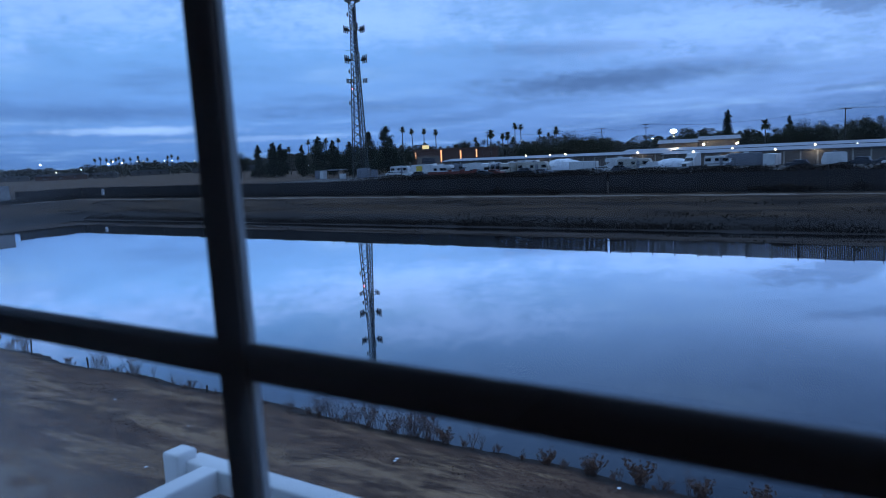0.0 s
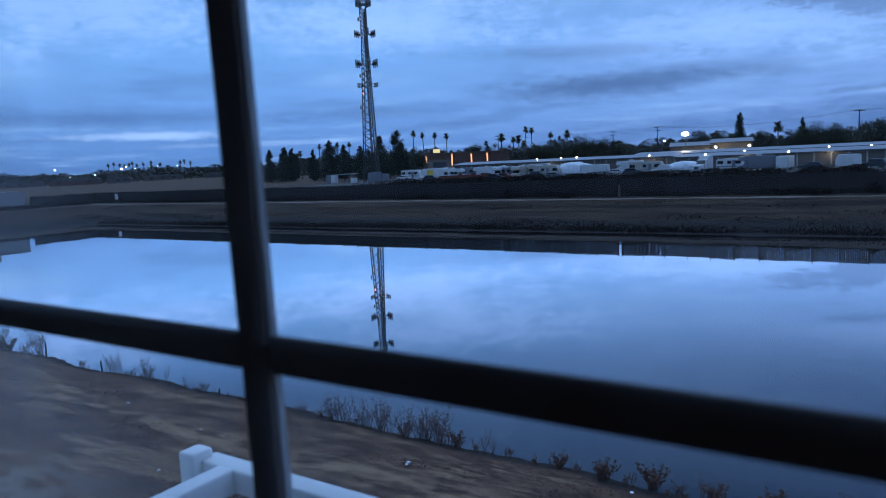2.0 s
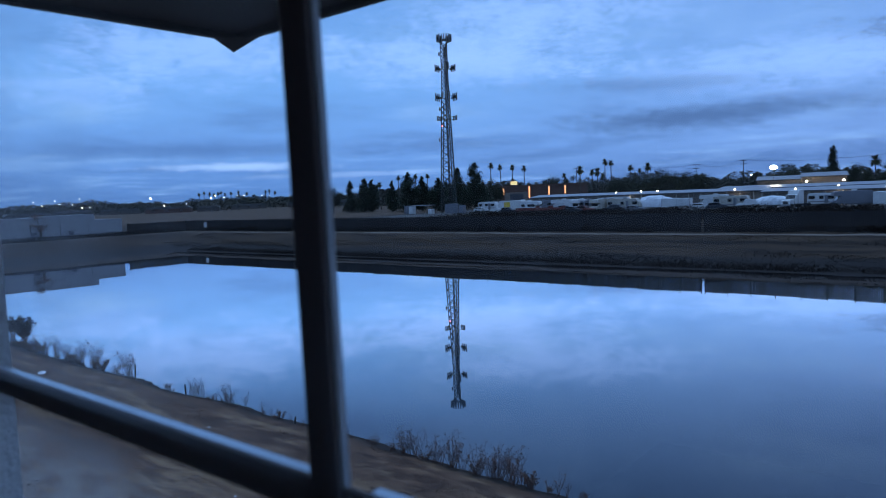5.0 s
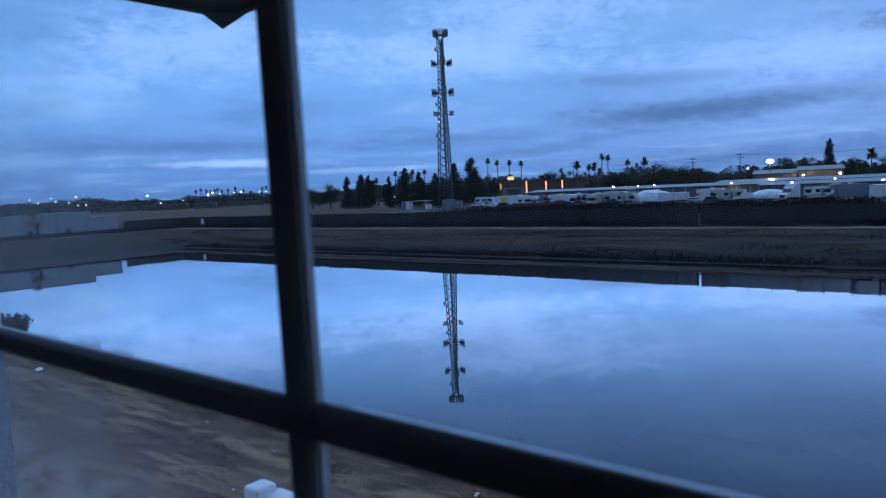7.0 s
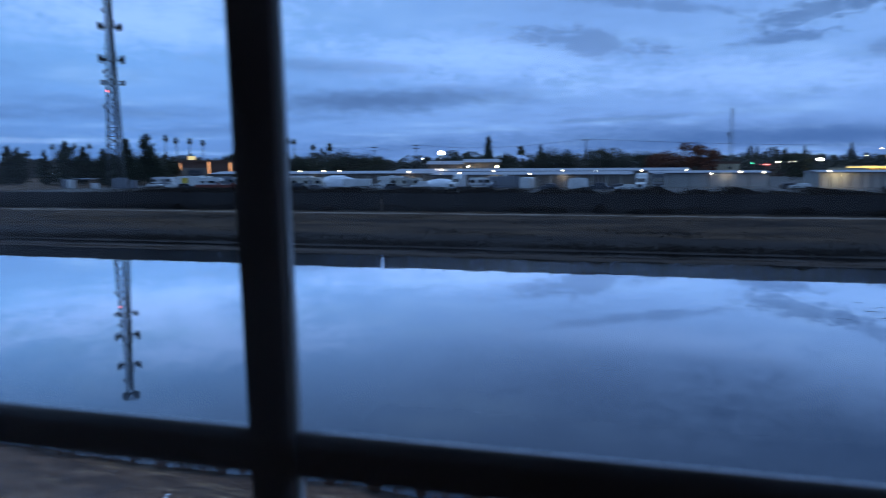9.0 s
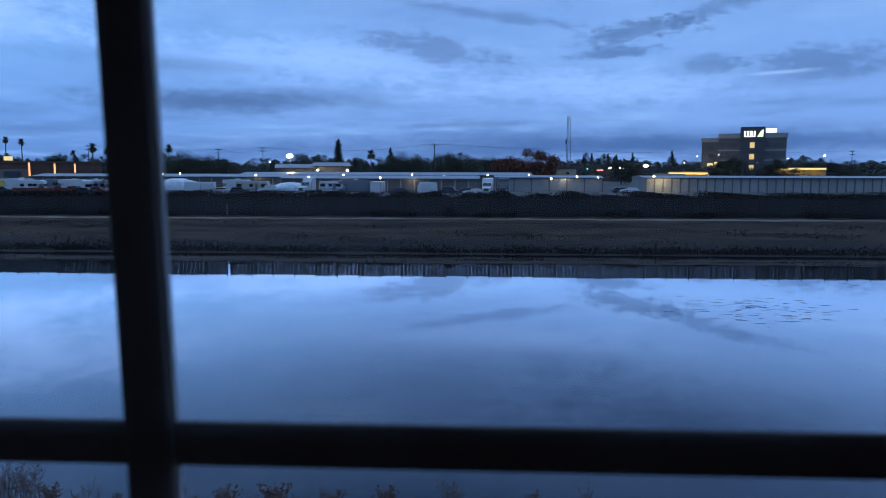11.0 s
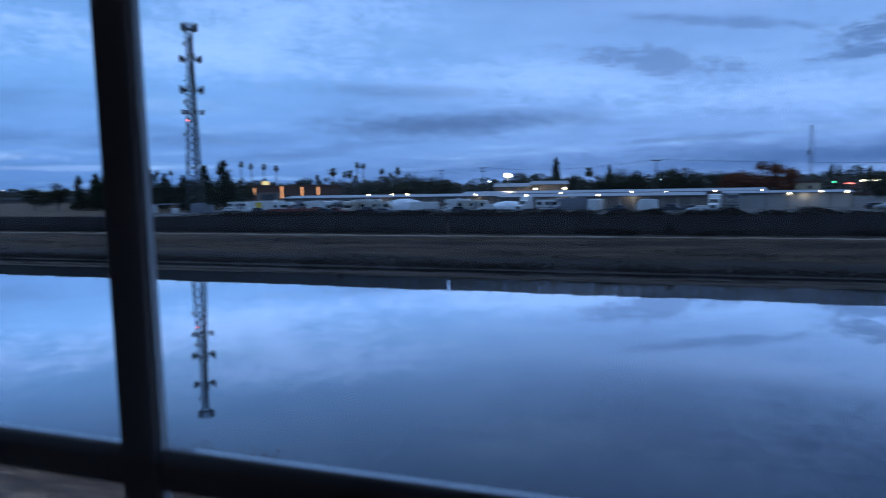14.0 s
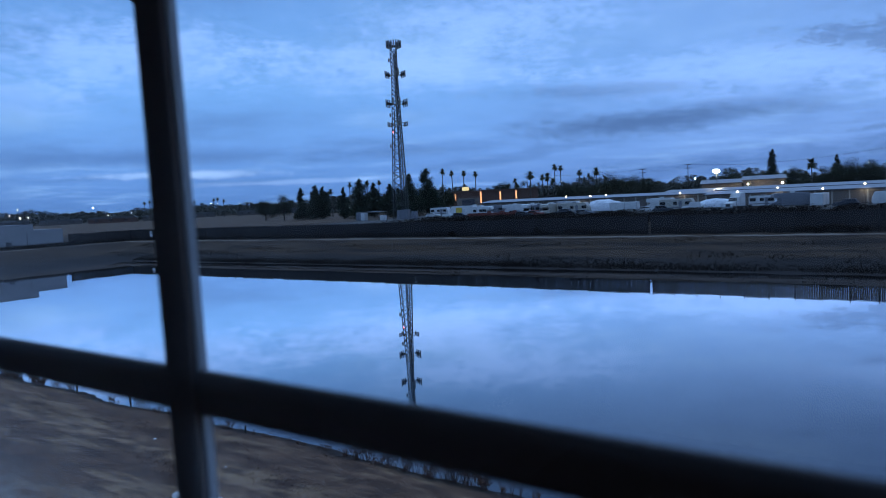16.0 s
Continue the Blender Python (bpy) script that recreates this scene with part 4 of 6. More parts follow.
def antenna_ring(z, reach, n, tall, wide, heads=True):
    for i in range(3):
        a = radians(49 + 120 * i)
        c, t = Vector((math.cos(a), math.sin(a), 0)), Vector((-math.sin(a), math.cos(a), 0))
        mid = c * reach
        g = Geo()
        g.tube(mid - t * wide + Vector((0, 0, z)), mid + t * wide + Vector((0, 0, z)), 0.06, None, 5)
        g.tube(mid - t * wide + Vector((0, 0, z + 0.8)), mid + t * wide + Vector((0, 0, z + 0.8)), 0.05, None, 5)
        g.tube((0, 0, z), mid + Vector((0, 0, z)), 0.07, None, 5).tube((0, 0, z + 0.8), mid + Vector((0, 0, z + 0.8)), 0.06, None, 5)
        arm = part("mount_arm", g, M_STEEL, tower)
        for k in range(n):
            p = mid + t * (wide * (2 * k / (n - 1) - 1)) + c * 0.18
            b = Geo().box(-0.12, 0.12, -0.17, 0.17, -tall / 2, tall / 2)
            o = part("antenna_panel", b, M_ANT, arm, "", False, 0.04)
            o.matrix_basis = Matrix.Translation(p + Vector((0, 0, z + 0.4))) @ Matrix.Rotation(a, 4, "Z")
            if heads:
                o2 = part("radio_unit", Geo().box(-0.14, 0.14, -0.17, 0.17, -0.35, 0.35), M_FENCE, arm)
                o2.matrix_basis = Matrix.Translation(p - c * 0.4 + Vector((0, 0, z + 0.3))) @ Matrix.Rotation(a, 4, "Z")


antenna_ring(48.2, 1.30, 5, 2.1, 1.35, True)
antenna_ring(40.2, 2.45, 3, 2.0, 0.95, True)
antenna_ring(32.2, 2.65, 3, 2.2, 0.95, True)
antenna_ring(26.3, 2.45, 3, 1.3, 0.85, False)
for z, a in ((29.2, 200), (20.6, 205), (44.3, 205)):
    d = part("dish", Geo().ball((0, 0, 0), 0.28, 0.62, 0.62, 10, 7), M_ANT, tower, "round microwave dish", True)
    w = radians(a)
    r = leg_at(1, z).xy.length + 0.45
    d.matrix_basis = Matrix.Translation((r * math.cos(w), r * math.sin(w), z)) @ Matrix.Rotation(w, 4, "Z")
part("beacon", Geo().ball((-1.3, -0.8, 24.4), 0.22, 0.22, 0.25, 8, 6), G_RED, tower, "glowing red obstruction lamp")
g = Geo().tube((0, 0, TH), (0, 0, TH + 3.2), 0.03, 0.015, 4).tube((-1.6, 0.4, 35), (-3.0, 0.8, 35), 0.04, None, 4)
part("whip_antenna", g, M_STEEL, tower)

# tower compound
yard = thing("equipment_canopy", (-133.5, 152.5, 3.3), -12, "low steel canopy over equipment beside the mast", "canopy")
part("roof", Geo().box(-3.2, 3.6, -1.6, 1.6, 2.35, 2.5), M_ROOF, yard)
for x in (-2.9, 3.3):
    for y in (-1.4, 1.4):
        part("post", Geo().tube((x, y, -0.1), (x, y, 2.35), 0.06), M_POST, yard)
for x, y, w, h, mat, nm in ((-139.0, 152.0, 1.1, 2.4, M_RVGREY, "grey"), (-136.6, 151.0, 0.9, 2.2, M_RVWHITE, "pale"), (-124.5, 152.5, 0.8, 2.5, M_RVGREY, "grey"),
                            (-121.8, 151.4, 1.2, 2.7, M_RVGREY, "grey"), (-117.2, 149.5, 0.7, 2.2, M_RVGREY, "grey"), (-127.6, 148.8, 0.7, 1.4, M_RVWHITE, "white")):
    c = thing("equipment_cabinet", (x, y, 3.3), rnd.uniform(-15, 15), nm + " metal equipment cabinet in the mast compound", "cabinet", "cabinets in the mast compound")
    part("body", Geo().box(-w, w, -0.6, 0.6, 0.1, h), mat, c, "", False, 0.03)
    part("plinth", Geo().box(-w - 0.1, w + 0.1, -0.7, 0.7, -0.1, 0.1), M_CONC, c)
    part("door", Geo().box(-w * 0.8, w * 0.8, -0.64, -0.604, 0.25, h - 0.15), mat, c)

# ---------------------------------------------------------------- vehicles in the storage yard
GZ = 3.32
WHEEL = mesh_of("wheel", Geo().tube((0, -0.13, 0), (0, 0.13, 0), 0.36, None, 14), M_TYRE)
RIM = mesh_of("rim", Geo().tube((0, -0.14, 0), (0, 0.14, 0), 0.19, None, 10), M_ANT)
BIGWHEEL = mesh_of("wheel", Geo().tube((0, -0.16, 0), (0, 0.16, 0), 0.50, None, 14), M_TYRE)


def wheels(v, spots, big=False):
    for x, y in spots:
        w = part("wheel", BIGWHEEL if big else WHEEL, M_TYRE, v)
        w.location = (x, y, 0.50 if big else 0.36)
        part("rim", RIM, M_ANT, w)


def travel_trailer(at, turn, length, h, mat, label, windows=3, slope=0.5, stripe=True, group="trailers in the storage yard"):
    v = thing("travel_trailer", at, turn, label, "trailer", group)
    L, s = length / 2, slope
    prof = [(-L, 0.75), (-L + 0.25, 0.5), (L - 0.3, 0.5), (L, 0.9), (L - s * 0.15, h * 0.62), (L - s, h - 0.12), (L - s - 0.25, h), (-L + 0.35, h), (-L + 0.05, h - 0.25)]
    part("body", Geo().prism(prof, -1.22, 1.22), mat, v, "", False, 0.05)
    if stripe:
        part("stripe", Geo().box(-L + 0.1, L - 0.5, -1.232, -1.222, 0.85, 1.05), M_RVGREY, v, "grey side stripe")
    for i in range(windows):
        x = -L + 0.9 + i * (length - 2.2) / max(windows - 1, 1)
        w = 0.42 if i % 2 else 0.62
        fr = part("window", Geo().box(x - w, x + w, -1.236, -1.2225, 1.55, 2.25), M_GLASS, v, "dark side window")
        part("frame", Geo().box(x - w - 0.04, x + w + 0.04, -1.229, -1.2225, 2.26, 2.31), M_RVGREY, fr)
    part("window", Geo().box(-L - 0.012, -L + 0.03, -0.7, 0.7, 1.6, 2.3), M_GLASS, v, "dark end window")
    part("door", Geo().box(L * 0.25 - 0.36, L * 0.25 + 0.36, -1.234, -1.2225, 0.65, 2.4), M_RVGREY, v, "grey door")
    part("roof_vent", Geo().box(-0.4, 0.4, -0.35, 0.35, h, h + 0.28), M_RVGREY, v, "", False, 0.05)
    wheels(v, ((-0.5, -1.08), (0.45, -1.08), (-0.5, 1.08), (0.45, 1.08)))
    part("hitch", Geo().tube((L - 0.2, -0.5, 0.5), (L + 1.1, 0, 0.5), 0.05).tube((L - 0.2, 0.5, 0.5), (L + 1.1, 0, 0.5), 0.05).tube((L + 1.0, 0, 0.5), (L + 1.0, 0, -0.02), 0.05), M_POST, v)
    return v


def box_trailer(at, turn, length, h, label):
    v = thing("box_trailer", at, turn, label, "trailer", "trailers in the storage yard")
    L = length / 2
    part("body", Geo().box(-L, L, -1.2, 1.2, 0.55, h), M_RVWHITE, v, "", False, 0.06)
    part("rear_door", Geo().box(-L - 0.03, -L - 0.004, -1.05, 1.05, 0.65, h - 0.12), M_RVWHITE, v)
    for x in (-L + 0.02, L * 0.1, L - 0.06):
        part("corner_trim", Geo().box(x, x + 0.06, -1.225, -1.204, 0.56, h - 0.02), M_RVGREY, v)
    wheels(v, ((-0.45, -1.06), (0.45, -1.06), (-0.45, 1.06), (0.45, 1.06)))
    part("hitch", Geo().tube((L, -0.5, 0.5), (L + 1.2, 0, 0.5), 0.05).tube((L, 0.5, 0.5), (L + 1.2, 0, 0.5), 0.05).tube((L + 1.1, 0, 0.5), (L + 1.1, 0, -0.02), 0.05), M_POST, v)


def motorhome(at, turn, length, h, mat, label, overcab=True):
    v = thing("motorhome", at, turn, label, "motorhome", "motorhomes in the storage yard")
    L = length / 2
    part("body", Geo().prism([(-L, 0.55), (L - 1.9, 0.55), (L - 1.9, h - 1.1), (L - (0.35 if overcab else 1.9), h - 0.9), (L - (0.45 if overcab else 1.95), h - 0.15), (L - 1.2, h), (-L + 0.2, h), (-L, h - 0.2)], -1.2, 1.2), mat, v, "", False, 0.05)
    part("cab", Geo().prism([(L - 1.88, 0.5), (L - 0.05, 0.5), (L, 0.95), (L - 0.15, 1.25), (L - 0.95, 1.4), (L - 1.5, h - 1.12), (L - 1.88, h - 1.12)], -1.0, 1.0), mat, v, "", False, 0.05)
    part("windscreen", Geo().poly([(L - 0.93, -0.86, 1.43), (L - 0.93, 0.86, 1.43), (L - 1.42, 0.80, h - 1.2), (L - 1.42, -0.80, h - 1.2)]), M_GLASS, v, "dark windscreen")
    for x in (-L * 0.62, -0.1, L * 0.3):
        part("window", Geo().box(x - 0.5, x + 0.5, -1.216, -1.204, 1.5, 2.2), M_GLASS, v, "dark side window")
    for y in (-0.72, 0.72):
        part("headlight", Geo().box(L - 0.04, L + 0.02, y - 0.16, y + 0.16, 0.82, 1.0), M_ANT, v)
    part("bumper", Geo().box(L - 0.02, L + 0.14, -1.0, 1.0, 0.42, 0.62), M_POST, v, "", False, 0.03)
    part("air_unit", Geo().box(-1.1, -0.2, -0.4, 0.4, h, h + 0.3), M_RVWHITE, v, "", False, 0.06)
    wheels(v, ((-L * 0.5, -1.05), (-L * 0.5, 1.05), (L - 1.0, -0.98), (L - 1.0, 0.98)))


def semi_truck(at, turn, mat, label):
    v = thing("semi_truck", at, turn, label, "truck", "trucks in the storage yard")
    part("sleeper", Geo().prism([(-1.3, 0.9), (0.6, 0.9), (0.6, 3.0), (0.35, 3.75), (-1.3, 3.9)], -1.22, 1.22), mat, v, "", False, 0.08)
    part("cab", Geo().prism([(0.605, 0.9), (1.6, 0.9), (1.6, 1.95), (1.15, 2.85), (0.605, 2.98)], -1.15, 1.15), mat, v, "", False, 0.06)
    part("bonnet", Geo().prism([(1.605, 0.7), (3.2, 0.7), (3.25, 1.55), (3.05, 1.72), (1.605, 1.95)], -0.95, 0.95), mat, v, "", False, 0.08)
    part("windscreen", Geo().poly([(1.62, -1.02, 2.0), (1.62, 1.02, 2.0), (1.21, 0.98, 2.80), (1.21, -0.98, 2.80)]), M_GLASS, v, "dark windscreen")
    part("grille", Geo().box(3.22, 3.28, -0.55, 0.55, 0.85, 1.5), M_POST, v)
    part("bumper", Geo().box(3.1, 3.42, -1.15, 1.15, 0.35, 0.72), M_ANT, v, "", False, 0.05)
    for y in (-0.8, 0.8):
        part("headlight", Geo().box(3.18, 3.27, y - 0.15, y + 0.15, 1.0, 1.25), M_SIGN, v)
        part("exhaust_stack", Geo().tube((-1.42, y * 1.3, 0.8), (-1.42, y * 1.3, 3.9), 0.09), M_ANT, v)
    part("chassis", Geo().box(-4.2, 3.0, -0.45, 0.45, 0.55, 0.85), M_POST, v)
    wheels(v, ((2.6, -1.02), (2.6, 1.02), (-2.2, -1.02), (-2.2, 1.02), (-3.4, -1.02), (-3.4, 1.02)), True)


def car(at, turn, mat, label, kind="car", tall=0.0, bed=False):
    v = thing(kind, at, turn, label, "car", "cars in the storage yard")
    top = 1.42 + tall
    part("body", Geo().prism([(-2.3, 0.35), (2.25, 0.35), (2.3, 0.72), (1.9, 0.92 + tall * 0.4), (0.95, 1.0 + tall * 0.4), (-2.25, 1.0 + tall * 0.4), (-2.32, 0.75)], -0.9, 0.9), mat, v, "", False, 0.06)
    c0, c1 = (-0.35, 0.85) if bed else (-2.0, 0.85)
    b = 1.0 + tall * 0.4
    part("cabin", Geo().prism([(c0, b + 0.002), (c1, b + 0.002), (c1 - 0.55, top), (c0 + 0.2, top)], -0.78, 0.78), mat, v, "", False, 0.05)
    part("side_window", Geo().prism([(c0 + 0.25, b + 0.06), (c1 - 0.2, b + 0.06), (c1 - 0.62, top - 0.07), (c0 + 0.35, top - 0.07)], -0.79, -0.782), M_GLASS, v)
    part("windscreen", Geo().poly([(c1 - 0.02, -0.68, b + 0.06), (c1 - 0.02, 0.68, b + 0.06), (c1 - 0.50, 0.62, top - 0.06), (c1 - 0.50, -0.62, top - 0.06)]), M_GLASS, v)
    for y in (-0.65, 0.65):
        part("headlight", Geo().box(2.24, 2.31, y - 0.17, y + 0.17, 0.62, 0.78), M_ANT, v)
    wheels(v, ((1.45, -0.84), (1.45, 0.84), (-1.4, -0.84), (-1.4, 0.84)))


def wrapped_boat(at, turn, length, h, label, seed):
    v = thing("covered_boat", at, turn, label, "boat", "boats in the storage yard")
    r2, g, n, m = random.Random(seed), Geo(), 15, 11
    L = length / 2
    for i in range(n):
        t = i / (n - 1)
        x = -L + length * t
        wide = 1.25 * min(1, 0.25 + 2.6 * (1 - t)) * (0.9 if i == 0 else 1)
        peak = h * (0.80 + 0.20 * math.sin(math.pi * min(1, t * 1.15)) - 0.12 * t)
        for j in range(m):
            a = math.pi * j / (m - 1)
            rr = 1 + r2.uniform(-0.05, 0.05)
            g.v.append((x, -wide * math.cos(a) * rr, 0.75 + (peak - 0.75) * (math.sin(a) ** 0.7) * rr))
    g.f += [(i * m + j, (i + 1) * m + j, (i + 1) * m + j + 1, i * m + j + 1) for i in range(n - 1) for j in range(m - 1)]
    g.f += [tuple(range(m)), tuple((n - 1) * m + j for j in reversed(range(m)))]
    part("cover", g, M_TARP, v, "creased white cover")
    part("hull", Geo().prism([(-L + 0.1, 0.55), (L - 1.4, 0.55), (L - 0.2, 1.0), (L - 0.2, 1.15), (-L + 0.1, 1.15)], -0.95, 0.95), M_RVWHITE, v, "", False, 0.08)
    part("trailer_frame", Geo().tube((-L * 0.7, -0.8, 0.45), (L * 0.8, -0.5, 0.45), 0.06).tube((-L * 0.7, 0.8, 0.45), (L * 0.8, 0.5, 0.45), 0.06), M_POST, v)
    wheels(v, ((-1.2, -1.05), (-0.2, -1.05), (-1.2, 1.05), (-0.2, 1.05)))


def flat_trailer(at, turn, label):
    v = thing("flat_trailer", at, turn, label, "trailer", "trailers in the storage yard")
    part("bed", Geo().box(-3.0, 3.0, -1.1, 1.1, 0.6, 0.75), M_RUST, v, "", False, 0.02)
    part("side_board", Geo().box(-3.0, 3.0, -1.12, -1.06, 0.755, 1.5), M_RUST, v)
    part("head_board", Geo().box(2.9, 3.0, -1.05, 1.05, 0.755, 1.9), M_RUST, v)
    wheels(v, ((-0.9, -1.05), (0.1, -1.05), (-0.9, 1.05), (0.1, 1.05)))
    part("hitch", Geo().tube((3.0, 0, 0.6), (4.1, 0, 0.5), 0.06).tube((4.0, 0, 0.5), (4.0, 0, -0.02), 0.05), M_POST, v)


def at(az, y):
    return (y * math.tan(radians(az)), y, GZ)


car(at(-36.6, 160), 5, M_RVWHITE, "white car parked beyond the mast compound")
car(at(-35.3, 149), 175, M_RVWHITE, "white pickup truck with a dark bonnet", "pickup_truck", 0.35, True)
travel_trailer(at(-34.15, 153), 182, 8.0, 3.35, M_RVWHITE, "white travel trailer with a yellow side panel", 2)
yp = thing("yellow_panel_board", (at(-34.2, 153)[0] - 0.4, 151.72, GZ), 2, "yellow board leaning on the white trailer", "board")
part("board", Geo().box(-0.9, 0.9, -0.03, 0.03, 0.0, 2.6), M_YELLOW, yp)
motorhome(at(-32.6, 152), 8, 6.4, 3.0, M_RVWHITE, "white motorhome parked nose out")
for az, tn in ((-32.9, 4), (-31.8, -6), (-30.9, 3)):
    flat_trailer(at(az, 142), tn, "rust-red flat trailer in the storage yard")
car(at(-31.2, 147), 12, M_DARKCAR, "dark parked car in the storage yard")
car(at(-29.9, 146), -8, M_DARKCAR, "dark parked car in the storage yard", "car", 0.3)
motorhome(at(-28.75, 150), 265, 7.0, 3.2, M_RVWHITE, "white motorhome seen end on")
travel_trailer(at(-28.1, 151), 80, 6.5, 2.9, M_RVGREY, "grey travel trailer seen end on", 1)
motorhome(at(-27.3, 148), 268, 6.8, 3.1, M_RVCREAM, "cream motorhome seen from its nose")
travel_trailer(at(-26.8, 152), 275, 7.2, 3.2, M_RVGREY, "grey travel trailer seen end on", 1)
travel_trailer(at(-25.35, 150), 3, 8.6, 3.05, M_RVCREAM, "long cream travel trailer with dark windows", 3, 1.0)
wrapped_boat(at(-22.75, 152), 8, 9.2, 3.75, "large boat wrapped in white sheeting", 4)
box_trailer(at(-21.5, 147.5), 4, 6.6, 2.75, "white box trailer beside the wrapped boat")
car(at(-19.8, 149), 15, M_RVWHITE, "car under a pale cover")
travel_trailer(at(-17.6, 152), 2, 8.0, 2.9, M_RVCREAM, "pale travel trailer along the storage building", 3)
car(at(-16.6, 146), 200, M_RVWHITE, "white van parked among the trailers", "van", 0.75)
wrapped_boat(at(-15.1, 150), 184, 7.8, 2.9, "boat under a white cover", 9)
semi_truck(at(-13.4, 148), 250, M_RVWHITE, "white semi truck tractor facing the basin")
motorhome(at(-9.9, 150), 205, 7.6, 3.3, M_RVGREY, "grey motorhome with a dark front")
box_trailer(at(-7.95, 149), 88, 7.0, 3.0, "white box trailer seen from its end")
car(at(-6.35, 147), 178, M_DARKCAR, "dark parked car before the roller doors", "car", 0.2)
travel_trailer(at(-4.0, 147), 185, 4.6, 2.9, M_RVWHITE, "short white camper trailer", 1)
car(at(-2.5, 147), 170, M_DARKCAR, "dark sport utility car", "car", 0.4)
car(at(-1.1, 147), 185, M_DARKCAR, "dark parked car in the storage yard", "car", 0.15)
car(at(-0.35, 146), 190, M_RVWHITE, "white parked car in the storage yard")
semi_truck(at(0.85, 148), 262, M_RVWHITE, "white semi truck tractor facing the basin")
semi_truck(at(2.1, 150), 266, M_DARKCAR, "dark semi truck tractor facing the basin")
car(at(11.3, 160), 10, M_DARKCAR, "dark car in the gap between storage buildings")
car(at(11.9, 158), 170, M_RVWHITE, "pale car in the gap between storage buildings")

# second row, closer to the roller doors
for az, y, kind, tn, m, L, h, lbl in ((-36.0, 168, "t", 10, M_RVWHITE, 6.5, 2.9, "white travel trailer in the back row"), (-33.4, 165, "m", 185, M_RVCREAM, 6.8, 3.2, "cream motorhome in the back row"),
                                      (-31.6, 163, "t", 4, M_RVGREY, 7.0, 3.0, "grey travel trailer in the back row"), (-30.2, 160, "m", 200, M_RVWHITE, 6.6, 3.1, "white motorhome in the back row"),
                                      (-26.1, 162, "t", 188, M_RVWHITE, 8.0, 3.3, "white travel trailer in the back row"), (-18.9, 163, "m", 180, M_RVWHITE, 7.0, 3.1, "white motorhome in the back row"),
                                      (-11.6, 157, "t", 5, M_RVWHITE, 6.0, 2.8, "white travel trailer by the roller doors")):
    if kind == "t":
        travel_trailer(at(az, y), tn, L, h, m, lbl, 3)
    else:
        motorhome(at(az, y), tn, L, h, m, lbl)
for az, y, tn, m, tall in ((-34.4, 143, 20, M_DARKCAR, 0.3), (-29.3, 142, 5, M_DARKCAR, 0.1), (-28.4, 143.5, -10, M_RUST, 0.2), (-26.3, 143, 186, M_DARKCAR, 0.4), (-24.6, 142, 8, M_RVGREY, 0.0), (-18.6, 146, 15, M_DARKCAR, 0.2)):
    car(at(az, y), tn, m, "dark car parked along the yard fence", "car", tall)

for o in list(bpy.data.objects):
    if o.parent is None and o.location.y > 135 and o.name.split(".")[0] in ("travel_trailer", "motorhome", "box_trailer", "covered_boat", "semi_truck", "car", "pickup_truck", "van", "flat_trailer"):
        o.scale = (0.9, 0.9, 0.88)

# ---------------------------------------------------------------- storage buildings


def storage(x0, x1, y0, y1, eave, label, door=True, ridge=0.7, pitch=3.1):
    b = thing("storage_building", (x0, y0, GZ), 0, label, "building", "storage buildings")
    w, d, h = x1 - x0, y1 - y0, eave - GZ
    part("wall", Geo().box(0, w, 0, d, -0.2, h), M_WALLCREAM if door else M_WALLPALE, b)
    g = Geo().poly([(-0.3, -0.35, h + 0.03), (w + 0.3, -0.35, h + 0.03), (w + 0.3, d * 0.5, h + ridge), (-0.3, d * 0.5, h + ridge)])
    g.poly([(-0.3, d * 0.5, h + ridge), (w + 0.3, d * 0.5, h + ridge), (w + 0.3, d + 0.35, h + 0.03), (-0.3, d + 0.35, h + 0.03)])
    g.poly([(-0.3, -0.35, h + 0.03), (-0.3, d * 0.5, h + ridge), (-0.3, d + 0.35, h + 0.03)]).poly([(w + 0.3, -0.35, h + 0.03), (w + 0.3, d + 0.35, h + 0.03), (w + 0.3, d * 0.5, h + ridge)])
    part("roof", g, M_ROOF, b, "pale ribbed metal roof")
    part("gutter", Geo().box(-0.3, w + 0.3, -0.46, -0.36, h - 0.18, h + 0.05), M_HOTELDARK, b, "dark eaves gutter")
    n = int(w / pitch)
    dm = mesh_of("roller_door", Geo().box(0.22, pitch - 0.22, -0.03, -0.004, 0.05, h - 0.55), M_ROLLER)
    pm = mesh_of("pilaster", Geo().box(-0.13, 0.13, -0.10, -0.004, 0, h - 0.2), M_RVCREAM if door else M_ROLLER)
    for i in range(n + 1):
        o = part("pilaster", pm, M_WALLCREAM, b)
        o.location = (i * pitch + 0.15, 0, 0)
        if door and i < n:
            o = part("roller_door", dm, M_ROLLER, b)
            o.location = (i * pitch + 0.15, 0, 0)
    return b


storage(-113.0, -48.5, 176.0, 188.0, 6.55, "long cream storage building with roller doors")
storage(-45.5, 0.3, 163.0, 174.0, 6.35, "long cream storage building with tan roller doors")
storage(-62.0, 14.0, 184.0, 196.0, 7.0, "storage building behind the front row", True)
storage(4.5, 30.0, 172.0, 184.0, 6.55, "pale storage building with a plain panelled wall", False, 0.5, 4.2)
storage(38.6, 125.0, 166.0, 180.0, 6.65, "long pale storage building with a seamed wall", False, 0.45, 1.95)


